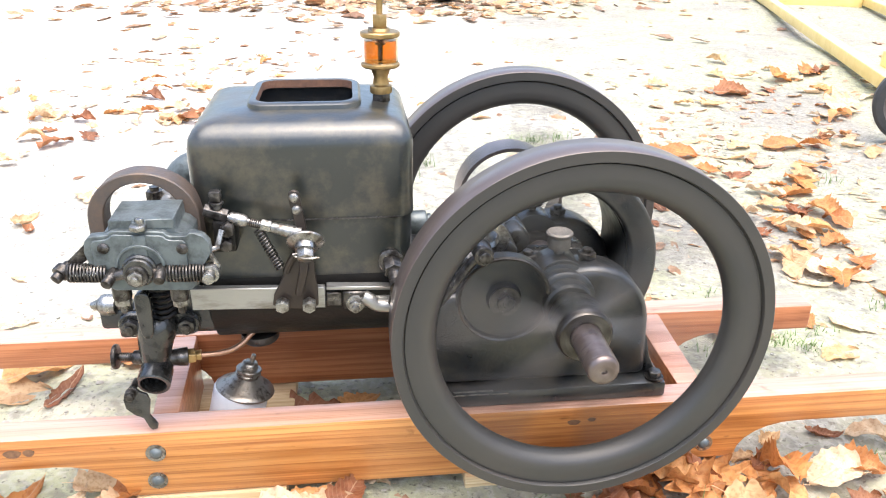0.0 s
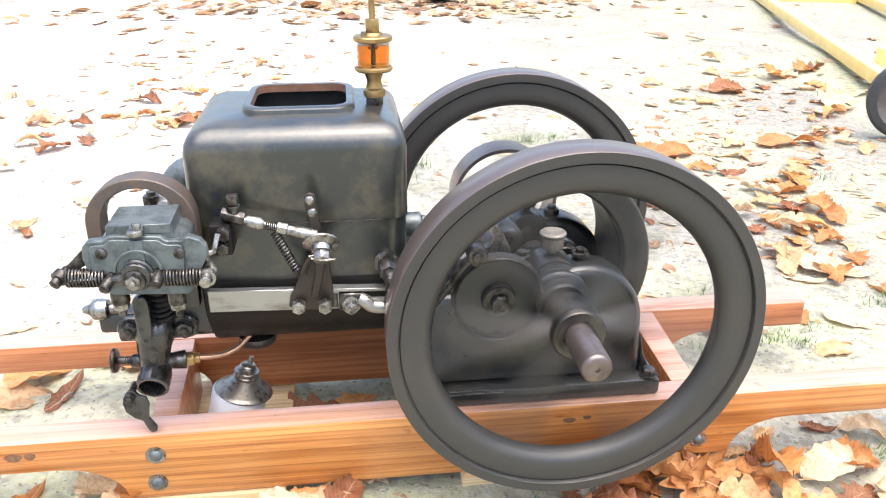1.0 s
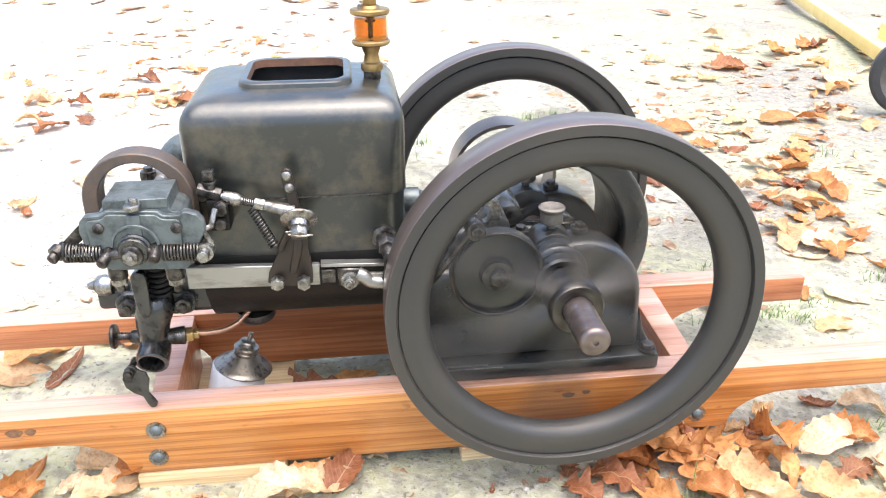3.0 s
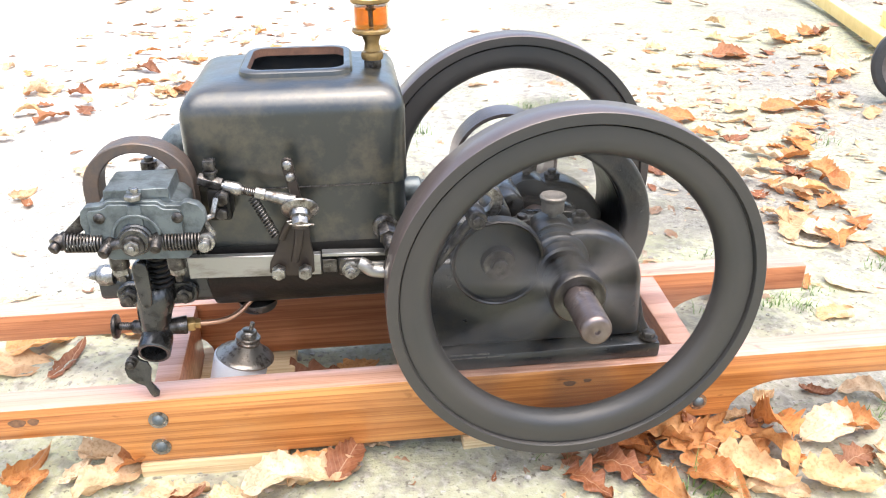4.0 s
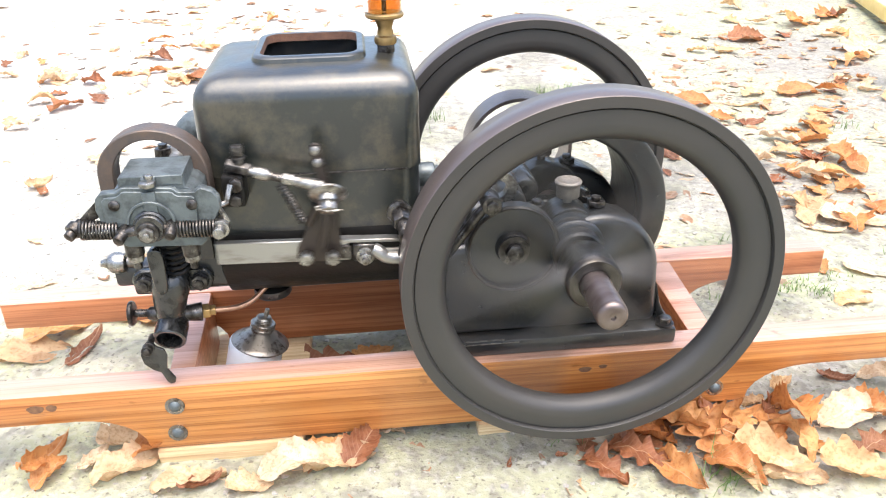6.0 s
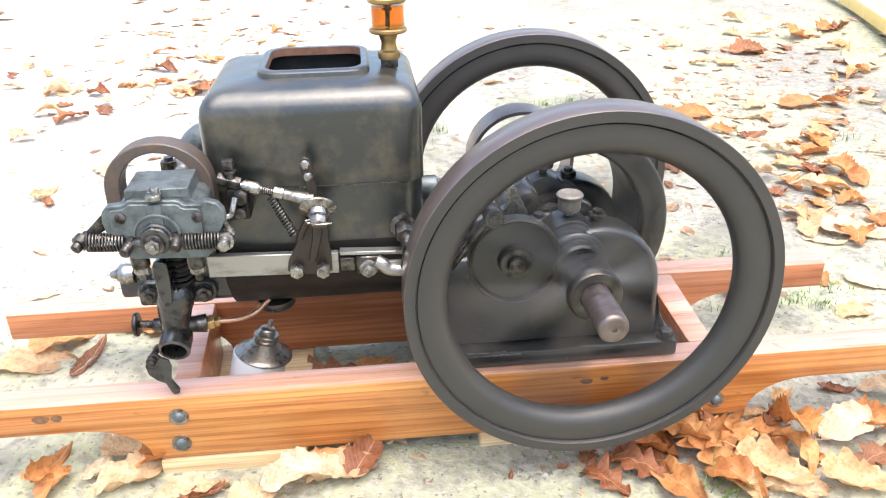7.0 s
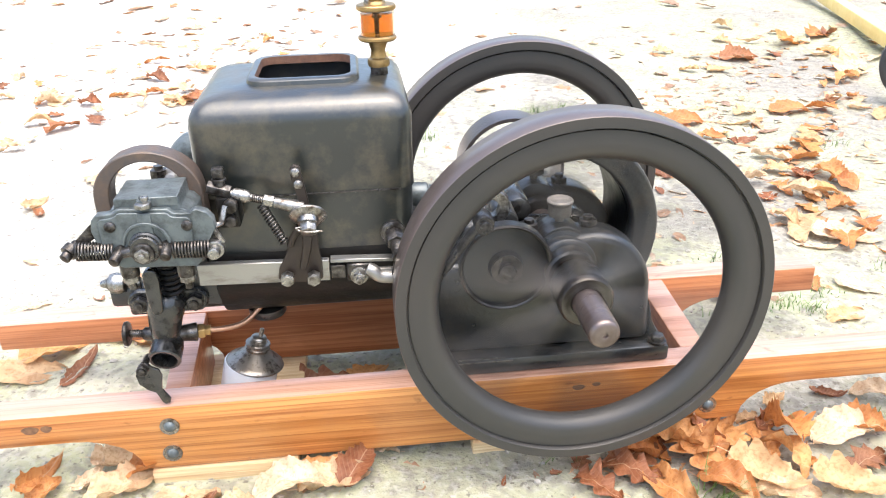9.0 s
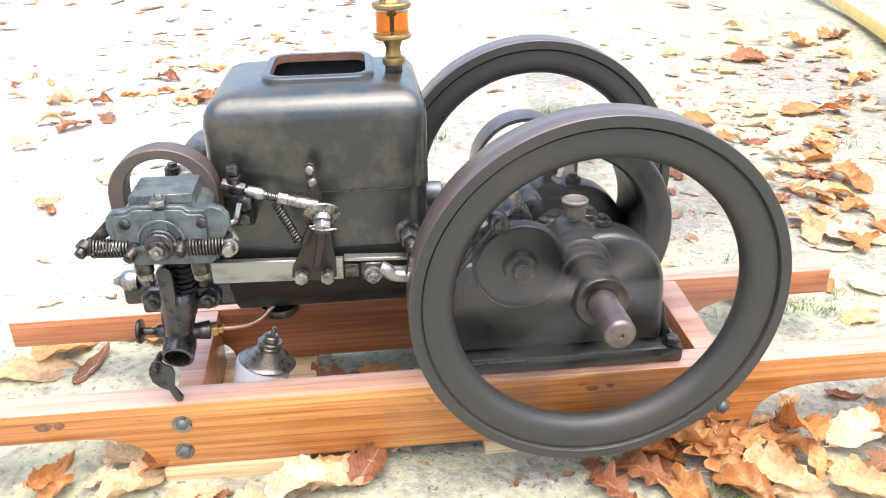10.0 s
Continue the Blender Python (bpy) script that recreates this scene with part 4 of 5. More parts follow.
part("body", lathe([(0, 0), (0.04, 0), (0.039, 0.002), (0.039, 0.074), (0.038, 0.0765), (0, 0.0765)], (-0.438, 0.2, 0.0168), (-0.438, 0.2, 1), 40), WHITE, can, "white painted body")
part("cone_top", lathe([(0.036, 0.0), (0.0405, -0.001), (0.0415, 0.001), (0.0405, 0.003), (0.036, 0.006), (0.024, 0.015), (0.0165, 0.021), (0.0165, 0.024), (0.018, 0.0255), (0.0165, 0.027), (0.0165, 0.031), (0.018, 0.0325), (0.0165, 0.034), (0, 0.034)], (-0.433, 0.2, 0.093), (-0.433, 0.2, 1), 40), TIN, can, "stained tin cone")
part("spout_cap", joined(lathe([(0.0118, 0.0), (0.0122, 0.002), (0.011, 0.003), (0.0118, 0.0045), (0.0108, 0.0055), (0.0115, 0.007), (0.0105, 0.009), (0.0085, 0.0105), (0.0, 0.011)], (-0.433, 0.2, 0.1267), (-0.433, 0.2, 1), 28), cyl((-0.431, 0.2, 0.136), (-0.43, 0.2, 0.149), 0.0034, seg=12, bev=0.001)), TIN, can)
part("worn_edge", joined(box(-0.16, -0.07, 0.0922, 0.0932, 0.1375, 0.1395, 0.0004), box(-0.145, -0.09, 0.0935, 0.097, 0.142, 0.1427, 0.0003)), STEEL, engine, "bright worn edge of the base flange")
can.rotation_euler = (radians(-3), radians(14), 0)
can.location = (-0.449, 0.198, 0.0235)

# ---- second skid, yellow, with a small wheel ----
def yellow_skid():
    a, b = Vector((2.902, 5.448, 0.0)), Vector((1.911, 2.304, 0.0))
    d = (b - a).normalized()
    side = Vector((-d.y, d.x, 0))
    root = thing("yellow_skid", (2.4, 3.8, 0.0), "yellow painted timber skid standing on the soil", "skid")

    def beam(p, q, w, z0, z1):
        u = (Vector(q) - Vector(p)).normalized()
        s = Vector((-u.y, u.x, 0)) * w / 2
        bm = bmesh.new()
        lo = [bm.verts.new(Vector(c) + Vector((0, 0, z))) for z in (z0, z1) for c in (Vector(p) - s, Vector(q) - s, Vector(q) + s, Vector(p) + s)]
        bm.faces.new(lo[:4])
        bm.faces.new(lo[4:])
        for i in range(4):
            bm.faces.new((lo[i], lo[(i + 1) % 4], lo[4 + (i + 1) % 4], lo[4 + i]))
        bmesh.ops.recalc_face_normals(bm, faces=bm.faces)
        return bevel(bm, 0.006, 2)
    part("rail", beam(a + side * 0.03, b + side * 0.03 + d * 0.1, 0.06, 0.028, 0.088), YELLOW, root)
    part("rail", beam(a + side * 0.75, b + side * 0.75 + d * 0.1, 0.06, 0.028, 0.088), YELLOW, root)
    m = b - d * 0.14
    part("crossbeam", beam(m + side * 0.0605, m + side * 0.7195, 0.09, -0.01, 0.15), YELLOW, root)
    m = a + d * 0.35
    part("crossbeam", beam(m + side * 0.0605, m + side * 0.7195, 0.09, -0.01, 0.1), YELLOW, root)
    return d, side


yellow_skid()
DISC = material("grey_wheel_disc", (0.15, 0.13, 0.12), 0.5, 0.3, (0.1, 0.085, 0.08), scale=20, grain=200, bump=0.1)
cw = thing("small_wheel", (1.6, 1.66, 0.0), "small grey wheel with a dark tyre standing beside the yellow skid", "wheel")
p0 = Vector((1.572, 1.58, 0.13))
p1 = p0 + Vector((0.5, 0.86, 0.0))
part("tyre", lathe([(0.1, 0.0), (0.121, 0.003), (0.132, 0.016), (0.132, 0.05), (0.124, 0.064), (0.1, 0.068)], p0, p1, 48, closed=True), RUBBER, cw)
part("disc", lathe([(0, 0.012), (0.018, 0.01), (0.03, 0.022), (0.07, 0.026), (0.096, 0.01), (0.101, 0.006), (0.101, 0.06), (0, 0.06)], p0, p1, 40), DISC, cw)
ft = thing("far_tyre", (0.5, 5.5, 0.0), "dark tyre of a parked vehicle beyond the leaves", "tyre")
part("tread", lathe([(0.2, 0.0), (0.29, 0.01), (0.315, 0.04), (0.315, 0.17), (0.29, 0.2), (0.2, 0.21)], (0.36, 5.5, 0.31), (1.0, 5.6, 0.31), 48, closed=True), RUBBER, ft)
part("rim", lathe([(0, 0.03), (0.06, 0.03), (0.12, 0.06), (0.19, 0.04), (0.205, 0.01), (0.205, 0.2), (0, 0.2)], (0.36, 5.5, 0.31), (1.0, 5.6, 0.31), 40), DISC, ft)

# ---- fallen leaves ----
def leaf_material(name, island, ramp):
    mat = bpy.data.materials.new(name)
    mat.use_nodes = True
    nt = mat.node_tree
    bs = nt.nodes["Principled BSDF"]
    if island:
        src = nt.nodes.new("ShaderNodeNewGeometry").outputs["Random Per Island"]
    else:
        src = nt.nodes.new("ShaderNodeObjectInfo").outputs["Random"]
    cr = nt.nodes.new("ShaderNodeValToRGB")
    cr.color_ramp.interpolation = "LINEAR"
    el = cr.color_ramp.elements
    el[0].position, el[0].color = 0.0, (*ramp[0], 1)
    el[1].position, el[1].color = 1.0, (*ramp[-1], 1)
    for k, c in enumerate(ramp[1:-1], 1):
        e = el.new(k / (len(ramp) - 1))
        e.color = (*c, 1)
    nt.links.new(src, cr.inputs["Fac"])
    tc = nt.nodes.new("ShaderNodeTexCoord")
    no = nt.nodes.new("ShaderNodeTexNoise")
    no.inputs["Scale"].default_value, no.inputs["Detail"].default_value = (30 if island else 3.5), 7
    nt.links.new(tc.outputs["Object"], no.inputs["Vector"])
    mr = nt.nodes.new("ShaderNodeMapRange")
    mr.inputs["From Min"].default_value, mr.inputs["From Max"].default_value = 0.4, 0.68
    mr.inputs["To Max"].default_value = 0.7
    nt.links.new(no.outputs["Fac"], mr.inputs["Value"])
    mx = nt.nodes.new("ShaderNodeMix")
    mx.data_type, mx.blend_type = "RGBA", "MULTIPLY"
    mx.inputs["B"].default_value = (0.6, 0.47, 0.38, 1)
    nt.links.new(mr.outputs["Result"], mx.inputs["Factor"])
    nt.links.new(cr.outputs["Color"], mx.inputs["A"])
    spots = nt.nodes.new("ShaderNodeTexNoise")
    spots.inputs["Scale"].default_value, spots.inputs["Detail"].default_value = (140 if island else 17), 4
    nt.links.new(tc.outputs["Object"], spots.inputs["Vector"])
    ms2 = nt.nodes.new("ShaderNodeMapRange")
    ms2.inputs["From Min"].default_value, ms2.inputs["From Max"].default_value, ms2.inputs["To Max"].default_value = 0.5, 0.66, 0.6
    nt.links.new(spots.outputs["Fac"], ms2.inputs["Value"])
    dark = nt.nodes.new("ShaderNodeMix")
    dark.data_type, dark.blend_type = "RGBA", "MULTIPLY"
    dark.inputs["B"].default_value = (0.66, 0.5, 0.36, 1)
    nt.links.new(ms2.outputs["Result"], dark.inputs["Factor"])
    nt.links.new(mx.outputs["Result"], dark.inputs["A"])
    colour = dark.outputs["Result"]
    if not island:
        # midrib and side veins
        sp = nt.nodes.new("ShaderNodeSeparateXYZ")
        nt.links.new(tc.outputs["Object"], sp.inputs["Vector"])

        def op(kind, p, q=None):
            n = nt.nodes.new("ShaderNodeMath")
            n.operation = kind
            for k, v in enumerate((p, q)):
                if v is None:
                    continue
                if isinstance(v, (int, float)):
                    n.inputs[k].default_value = v
                else:
                    nt.links.new(v, n.inputs[k])
            return n.outputs[0]
        ay = op("ABSOLUTE", sp.outputs["Y"])
        wave = op("SINE", op("MULTIPLY", op("SUBTRACT", sp.outputs["X"], op("MULTIPLY", ay, 0.9)), 62.0))
        vein = op("MULTIPLY", op("MULTIPLY", op("POWER", op("MAXIMUM", wave, 0.0), 5.0), no.outputs["Fac"]), 0.3)
        rib = op("MULTIPLY", op("LESS_THAN", ay, 0.008), 0.55)
        m2 = nt.nodes.new("ShaderNodeMix")
        m2.data_type = "RGBA"
        m2.inputs["B"].default_value = (0.5, 0.33, 0.2, 1)
        nt.links.new(op("MAXIMUM", vein, rib), m2.inputs["Factor"])
        nt.links.new(colour, m2.inputs["A"])
        colour = m2.outputs["Result"]
    nt.links.new(colour, bs.inputs["Base Color"])
    bs.inputs["Roughness"].default_value = 0.6
    bp = nt.nodes.new("ShaderNodeBump")
    bp.inputs["Strength"].default_value, bp.inputs["Distance"].default_value = 0.3, 0.002
    nt.links.new(no.outputs["Fac"], bp.inputs["Height"])
    nt.links.new(bp.outputs["Normal"], bs.inputs["Normal"])
    # thin leaf: part of the light passes through
    tr = nt.nodes.new("ShaderNodeBsdfTranslucent")
    nt.links.new(colour, tr.inputs["Color"])
    ms = nt.nodes.new("ShaderNodeMixShader")
    ms.inputs["Fac"].default_value = 0.25
    nt.links.new(bs.outputs["BSDF"], ms.inputs[1])
    nt.links.new(tr.outputs["BSDF"], ms.inputs[2])
    nt.links.new(ms.outputs["Shader"], nt.nodes["Material Output"].inputs["Surface"])
    return mat


ORANGE_RAMP = ((0.62, 0.27, 0.08), (0.52, 0.2, 0.06), (0.67, 0.36, 0.14), (0.56, 0.24, 0.075))
PALE_RAMP = ((0.72, 0.55, 0.35), (0.64, 0.42, 0.21), (0.76, 0.62, 0.44), (0.6, 0.39, 0.2))
RUST_RAMP = ((0.32, 0.115, 0.045), (0.24, 0.1, 0.05), (0.4, 0.16, 0.06), (0.2, 0.1, 0.06))
LEAF_TONES = [leaf_material("orange_dry_leaf", False, ORANGE_RAMP), leaf_material("pale_dry_leaf", False, PALE_RAMP), leaf_material("rust_dry_leaf", False, RUST_RAMP)]
LITTER = leaf_material("leaf_litter", True, ((0.56, 0.3, 0.13), (0.26, 0.15, 0.095), (0.7, 0.47, 0.27), (0.3, 0.17, 0.1), (0.76, 0.62, 0.46), (0.5, 0.25, 0.1), (0.7, 0.52, 0.34), (0.28, 0.17, 0.11), (0.76, 0.64, 0.5)))


def leaf_shape(rng, kind, nu=22, nv=6):
    """A curled dry leaf one unit long: verts and faces; kind 0 toothed and broad, 1 lobed, 2 narrow and rolled."""
    width = (0.27, 0.34, 0.17)[kind]
    bend = rng.uniform(-1.2, 1.3) * (1.0, 0.6, 1.0)[kind]
    roll = rng.uniform(0.2, 1.5) * (1.0, 0.3, 1.6)[kind]
    twist = rng.uniform(-0.9, 0.9)
    fold = rng.uniform(0.15, 0.8) * (1.0, 0.5, 0.4)[kind]
    ph = rng.uniform(0, 6.3)
    verts, faces = [], []
    for i in range(nu + 1):
        u = i / nu
        w = width * math.sin(math.pi * min(1, u * 0.98 + 0.01)) ** 0.62 * (1.12 - 0.35 * u)
        if kind == 1:
            w *= 0.42 + 0.8 * abs(math.sin(math.pi * (u * 3.6 + 0.12)))
        else:
            w *= 1 + (0.06 if i % 2 else -0.05)
        ragged = {-1: rng.uniform(0.8, 1.12), 1: rng.uniform(0.8, 1.12), 0: 1.0}
        w *= 1 + 0.12 * math.sin(5 * u + ph)
        for j in range(-nv // 2, nv // 2 + 1):
            v = 2 * j / nv
            y = v * w * ragged[(v > 0.9) - (v < -0.9)]
            z = roll * y * y * 1.5 + 0.06 * abs(v) ** 1.5 * math.sin(7 * u + ph + 3 * v) + fold * abs(y)
            z += 0.03 * math.sin(19 * u + 5 * v + ph) + 0.03 * math.sin(9 * v + 6 * u + 2 * ph) + 0.055 * noise.noise((7 * u + ph, 3.2 * v, ph))
            x = u - 0.5 - 0.07 * abs(v) * w * 4
            y2, z2 = y * math.cos(twist * x) - z * math.sin(twist * x), y * math.sin(twist * x) + z * math.cos(twist * x)
            z2 += bend * x * x * 0.8
            verts.append((x, y2, z2))
    m = nv + 1
    for i in range(nu):
        for j in range(nv):
            faces.append((i * m + j, (i + 1) * m + j, (i + 1) * m + j + 1, i * m + j + 1))
    # stalk
    s = len(verts)
    verts += [(-0.5, -0.006, verts[nv // 2][2]), (-0.5, 0.006, verts[nv // 2][2]), (-0.66, 0.012, verts[nv // 2][2] + 0.03), (-0.66, 0.003, verts[nv // 2][2] + 0.03)]
    faces.append((s, s + 1, s + 2, s + 3))
    return np.array(verts), faces


_rng = random.Random(11)
LEAF_SHAPES = [leaf_shape(_rng, k) for k in (0, 1, 2, 0, 1, 2, 0, 1, 0, 1)]
LEAF_LIGHT = [leaf_shape(_rng, k, 6, 2) for k in (0, 1, 2, 0, 1, 2, 0, 2)]
LEAF_MESHES = []
for vs, fs in LEAF_SHAPES:
    tones = []
    for tone in LEAF_TONES:
        me = bpy.data.meshes.new("leaf")
        me.from_pydata([tuple(v) for v in vs], [], fs)
        me.shade_smooth()
        me.materials.append(tone)
        tones.append(me)
    LEAF_MESHES.append(tones)
LEAF_WORDS = ("curled dry leaf with toothed edges lying on the soil", "lobed dry oak leaf lying on the soil", "rolled narrow dry leaf on the soil")
TONE_WORDS = ("orange-brown", "pale tan", "rust-red")


def rest_height(vs, m):
    r = np.array(m.to_3x3())
    return -float((vs @ r.T)[:, 2].min())


def leaf(x, y, size, turn, shape, tip=0.0, side=0.0, lift=0.0, tone=0, flat=1.0):
    vs, _ = LEAF_SHAPES[shape]
    m = Euler((radians(side), radians(tip), radians(turn))).to_matrix().to_4x4() @ Matrix.Diagonal((size, size, size * flat, 1))
    ob = new("leaf", LEAF_MESHES[shape][tone])
    ob.matrix_world = Matrix.Translation((x, y, ground_height(x, y) + rest_height(vs, m) - 0.004 * size / 0.1 + lift)) @ m
    return tagged(ob, TONE_WORDS[tone] + " " + LEAF_WORDS[(0, 1, 2, 0, 1, 2, 0, 1, 0, 1)[shape]], "leaf", "fallen leaves")


# leaves that can be told apart near the skid
leaf(-0.722, 0.085, 0.108, 78, 2, 16, 20, 0, 0)
leaf(-0.7, 0.06, 0.0588, 60, 6, -8, 15, 0, 0)
leaf(-0.6, 0.068, 0.105, 38, 0, 6, 12, 0, 1)
leaf(-0.615, 0.122, 0.084, 12, 8, 5, 10, 0, 1)
leaf(-0.652, 0.085, 0.063, 65, 2, 0, 10, 0, 1)
leaf(-0.57, 0.095, 0.0756, 20, 6, 4, 8, 0.004, 0)
leaf(-0.516, 0.026, 0.0966, 14, 5, 4, 8, 0, 1)
leaf(-0.5, 0.018, 0.0588, 20, 2, 0, 0, 0.006, 2)
leaf(-0.435, 0.008, 0.063, -10, 8, 0, 10, 0, 1)
leaf(-0.375, 0.022, 0.1008, 14, 3, 4, 10, 0, 1)
leaf(-0.32, 0.04, 0.1008, 20, 0, 6, 14, 0.004, 1)
leaf(-0.345, 0.068, 0.0714, 14, 2, 0, 10, 0.006, 0)
leaf(-0.287, 0.06, 0.08, 58, 6, -12, 22, 0.003, 2, flat=0.7)
leaf(-0.255, 0.1, 0.0504, 170, 5, 0, 0, 0, 1)
leaf(-0.095, 0.016, 0.0218, 70, 2, 0, 10, 0, 2)
leaf(-0.022, 0.02, 0.0185, 10, 8, 0, 0, 0, 2)
leaf(0.02, 0.045, 0.042, 60, 4, 0, 0, 0, 2)
leaf(0.028, -0.015, 0.0714, -50, 1, 0, 5, 0, 2)
leaf(0.078, 0, 0.084, -30, 9, 4, 8, 0.002, 2)
leaf(0.105, 0.045, 0.084, 160, 4, -6, 14, 0, 0)
leaf(0.148, 0.06, 0.1008, 150, 1, 8, 10, 0.004, 0)
leaf(0.175, 0.052, 0.0966, 118, 7, 10, -8, 0.008, 0)
leaf(0.118, -0.036, 0.0966, -62, 0, -10, 22, 0.004, 0)
leaf(0.182, 0.012, 0.105, -72, 4, 6, 10, 0.006, 0)
leaf(0.21, 0.045, 0.084, -60, 2, 10, 0, 0.008, 2)
leaf(0.195, -0.042, 0.084, -38, 3, 4, 12, 0.002, 0)
leaf(0.232, 0.062, 0.084, 95, 7, 6, -8, 0.004, 0)
leaf(0.252, -0.028, 0.105, -34, 8, 4, 14, 0.002, 1)
leaf(0.308, 0.048, 0.1008, 100, 6, 25, 35, 0.002, 0)
leaf(0.298, 0.002, 0.0798, 112, 3, -10, 35, 0.004, 0)
leaf(0.268, -0.058, 0.084, -14, 0, 2, 8, 0, 1)
leaf(0.33, 0, 0.0504, 80, 2, 0, 10, 0.002, 0)
leaf(0.4, 0.034, 0.1, 14, 3, 5, 16, 0, 1)
leaf(0.44, 0.05, 0.0798, -8, 6, 4, 18, 0.006, 0)
leaf(0.352, -0.06, 0.1008, -20, 8, 2, 10, 0, 1)
leaf(0.41, -0.012, 0.0672, 20, 9, 0, 10, 0, 2)
leaf(0.345, 0.135, 0.0504, 30, 8, 0, 8, 0, 1)
leaf(0.285, 0.098, 0.042, 20, 0, 0, 6, 0, 1)
leaf(0.435, 0.14, 0.0546, -20, 2, 0, 6, 0, 2)
leaf(0.5, 0.118, 0.0714, -28, 3, 2, 10, 0, 1)
leaf(0.46, -0.03, 0.0756, 60, 0, 4, 10, 0, 1)
leaf(0.31, 0.075, 0.0504, 20, 1, 0, 10, 0.01, 2)
leaf(-0.83, 0.37, 0.130, 10, 0, 4, 14, tone=1, flat=0.5)
leaf(-0.80, 0.43, 0.120, 40, 6, 8, 10, tone=0, flat=0.5)
leaf(-0.745, 0.375, 0.100, 70, 2, -10, 0, tone=2, flat=0.5)
leaf(-0.72, 0.47, 0.140, -12, 5, 4, 0, tone=1, flat=0.5)
leaf(-0.62, 0.46, 0.120, 8, 3, 4, 10, tone=0, flat=0.5)
leaf(-0.56, 0.43, 0.100, 60, 8, 6, 0, tone=0, flat=0.5)
leaf(-0.91, 0.61, 0.090, 15, 5, 0, 0, tone=1, flat=0.5)
leaf(-0.345, 0.27, 0.110, 12, 9, 4, 10, tone=2, flat=0.5)
leaf(-0.27, 0.30, 0.075, 20, 8, 0, 5, tone=0, flat=0.5)
leaf(-1.08, 1.14, 0.100, 70, 2, 10, 25, tone=1, flat=0.9)
leaf(-1.055, 1.1, 0.06, 100, 8, 4, 20, tone=2, flat=0.8)
leaf(0.78, 0.66, 0.15, -25, 8, 0, 8, tone=1, flat=0.5)
leaf(0.83, 0.58, 0.120, 100, 2, 10, 0, tone=0, flat=0.5)
leaf(0.70, 0.45, 0.125, -30, 8, 2, 6, tone=1, flat=0.4)
leaf(0.60, 0.36, 0.090, 20, 0, 2, 8, tone=1, flat=0.5)
leaf(0.765, 1.53, 0.140, 5, 3, 4, 20, tone=0, flat=0.5)
leaf(0.70, 1.60, 0.150, 10, 0, 5, 18, tone=0, flat=0.5)
leaf(0.84, 1.44, 0.100, 85, 2, 10, 0, tone=1, flat=0.5)
leaf(0.88, 1.35, 0.110, 30, 5, 0, 10, tone=2, flat=0.5)
leaf(1.15, 1.60, 0.150, 8, 3, 4, 10, tone=0, flat=0.4)
leaf(1.66, 2.6, 0.200, 40, 0, 14, 30, tone=0, flat=0.5)
leaf(1.69, 2.13, 0.19, 8, 4, 8, 24, tone=1, flat=0.5)
leaf(1.86, 2.7, 0.16, 25, 1, 8, 20, tone=0, flat=0.5)
leaf(1.35, 2.4, 0.180, 5, 6, 4, 20, tone=2, flat=0.5)
leaf(-0.25, 1.25, 0.100, 40, 1, 4, 10, tone=1, flat=0.5)
leaf(-0.2, 1.15, 0.100, 20, 6, 4, 10, tone=0, flat=0.5)
leaf(-0.33, 1.3, 0.100, 80, 3, 4, 10, tone=0, flat=0.5)
leaf(0.0, 1.75, 0.100, 10, 4, 4, 14, tone=1, flat=0.5)


def scatter():
    rng = random.Random(5)
    # centre, spread and number of each drift of leaves
    drifts = [(1.55, 2.45, 0.32, 0.22, 40), (1.15, 1.55, 0.3, 0.2, 24), (0.86, 0.98, 0.16, 0.2, 34), (0.62, 0.85, 0.2, 0.12, 14), (0.75, 0.55, 0.2, 0.12, 8),
              (-0.9, 2.0, 0.3, 0.22, 60), (-0.78, 3.0, 0.35, 0.4, 34), (-1.5, 2.35, 0.35, 0.2, 18), (1.75, 2.1, 0.2, 0.18, 18), (0.25, -0.02, 0.2, 0.05, 9), (0.75, 1.2, 0.4, 0.3, 12), (-0.95, 1.4, 0.35, 0.5, 8)]
    for cx, cy, sx, sy, n in drifts:
        for _ in range(int(n * 0.72)):
            x, y = rng.gauss(cx, sx), rng.gauss(cy, sy)
            if -1.0 < x < 0.72 and 0.06 < y < 0.4 or (y < 0.06 and -0.24 < x < 0.08) or (y < -0.1):
                continue
            if x > 1.7 and y < 2.2 or (x > 1.9 + 0.28 * (y - 2.3) and y > 2.2):
                continue
            leaf(x, y, rng.uniform(0.045, 0.115), rng.uniform(0, 360), rng.randrange(10), rng.uniform(-9, 9), rng.uniform(-12, 16), rng.uniform(0, 0.008), rng.choice((0, 0, 1, 1, 1, 1, 2)), rng.uniform(0.45, 0.9))


scatter()


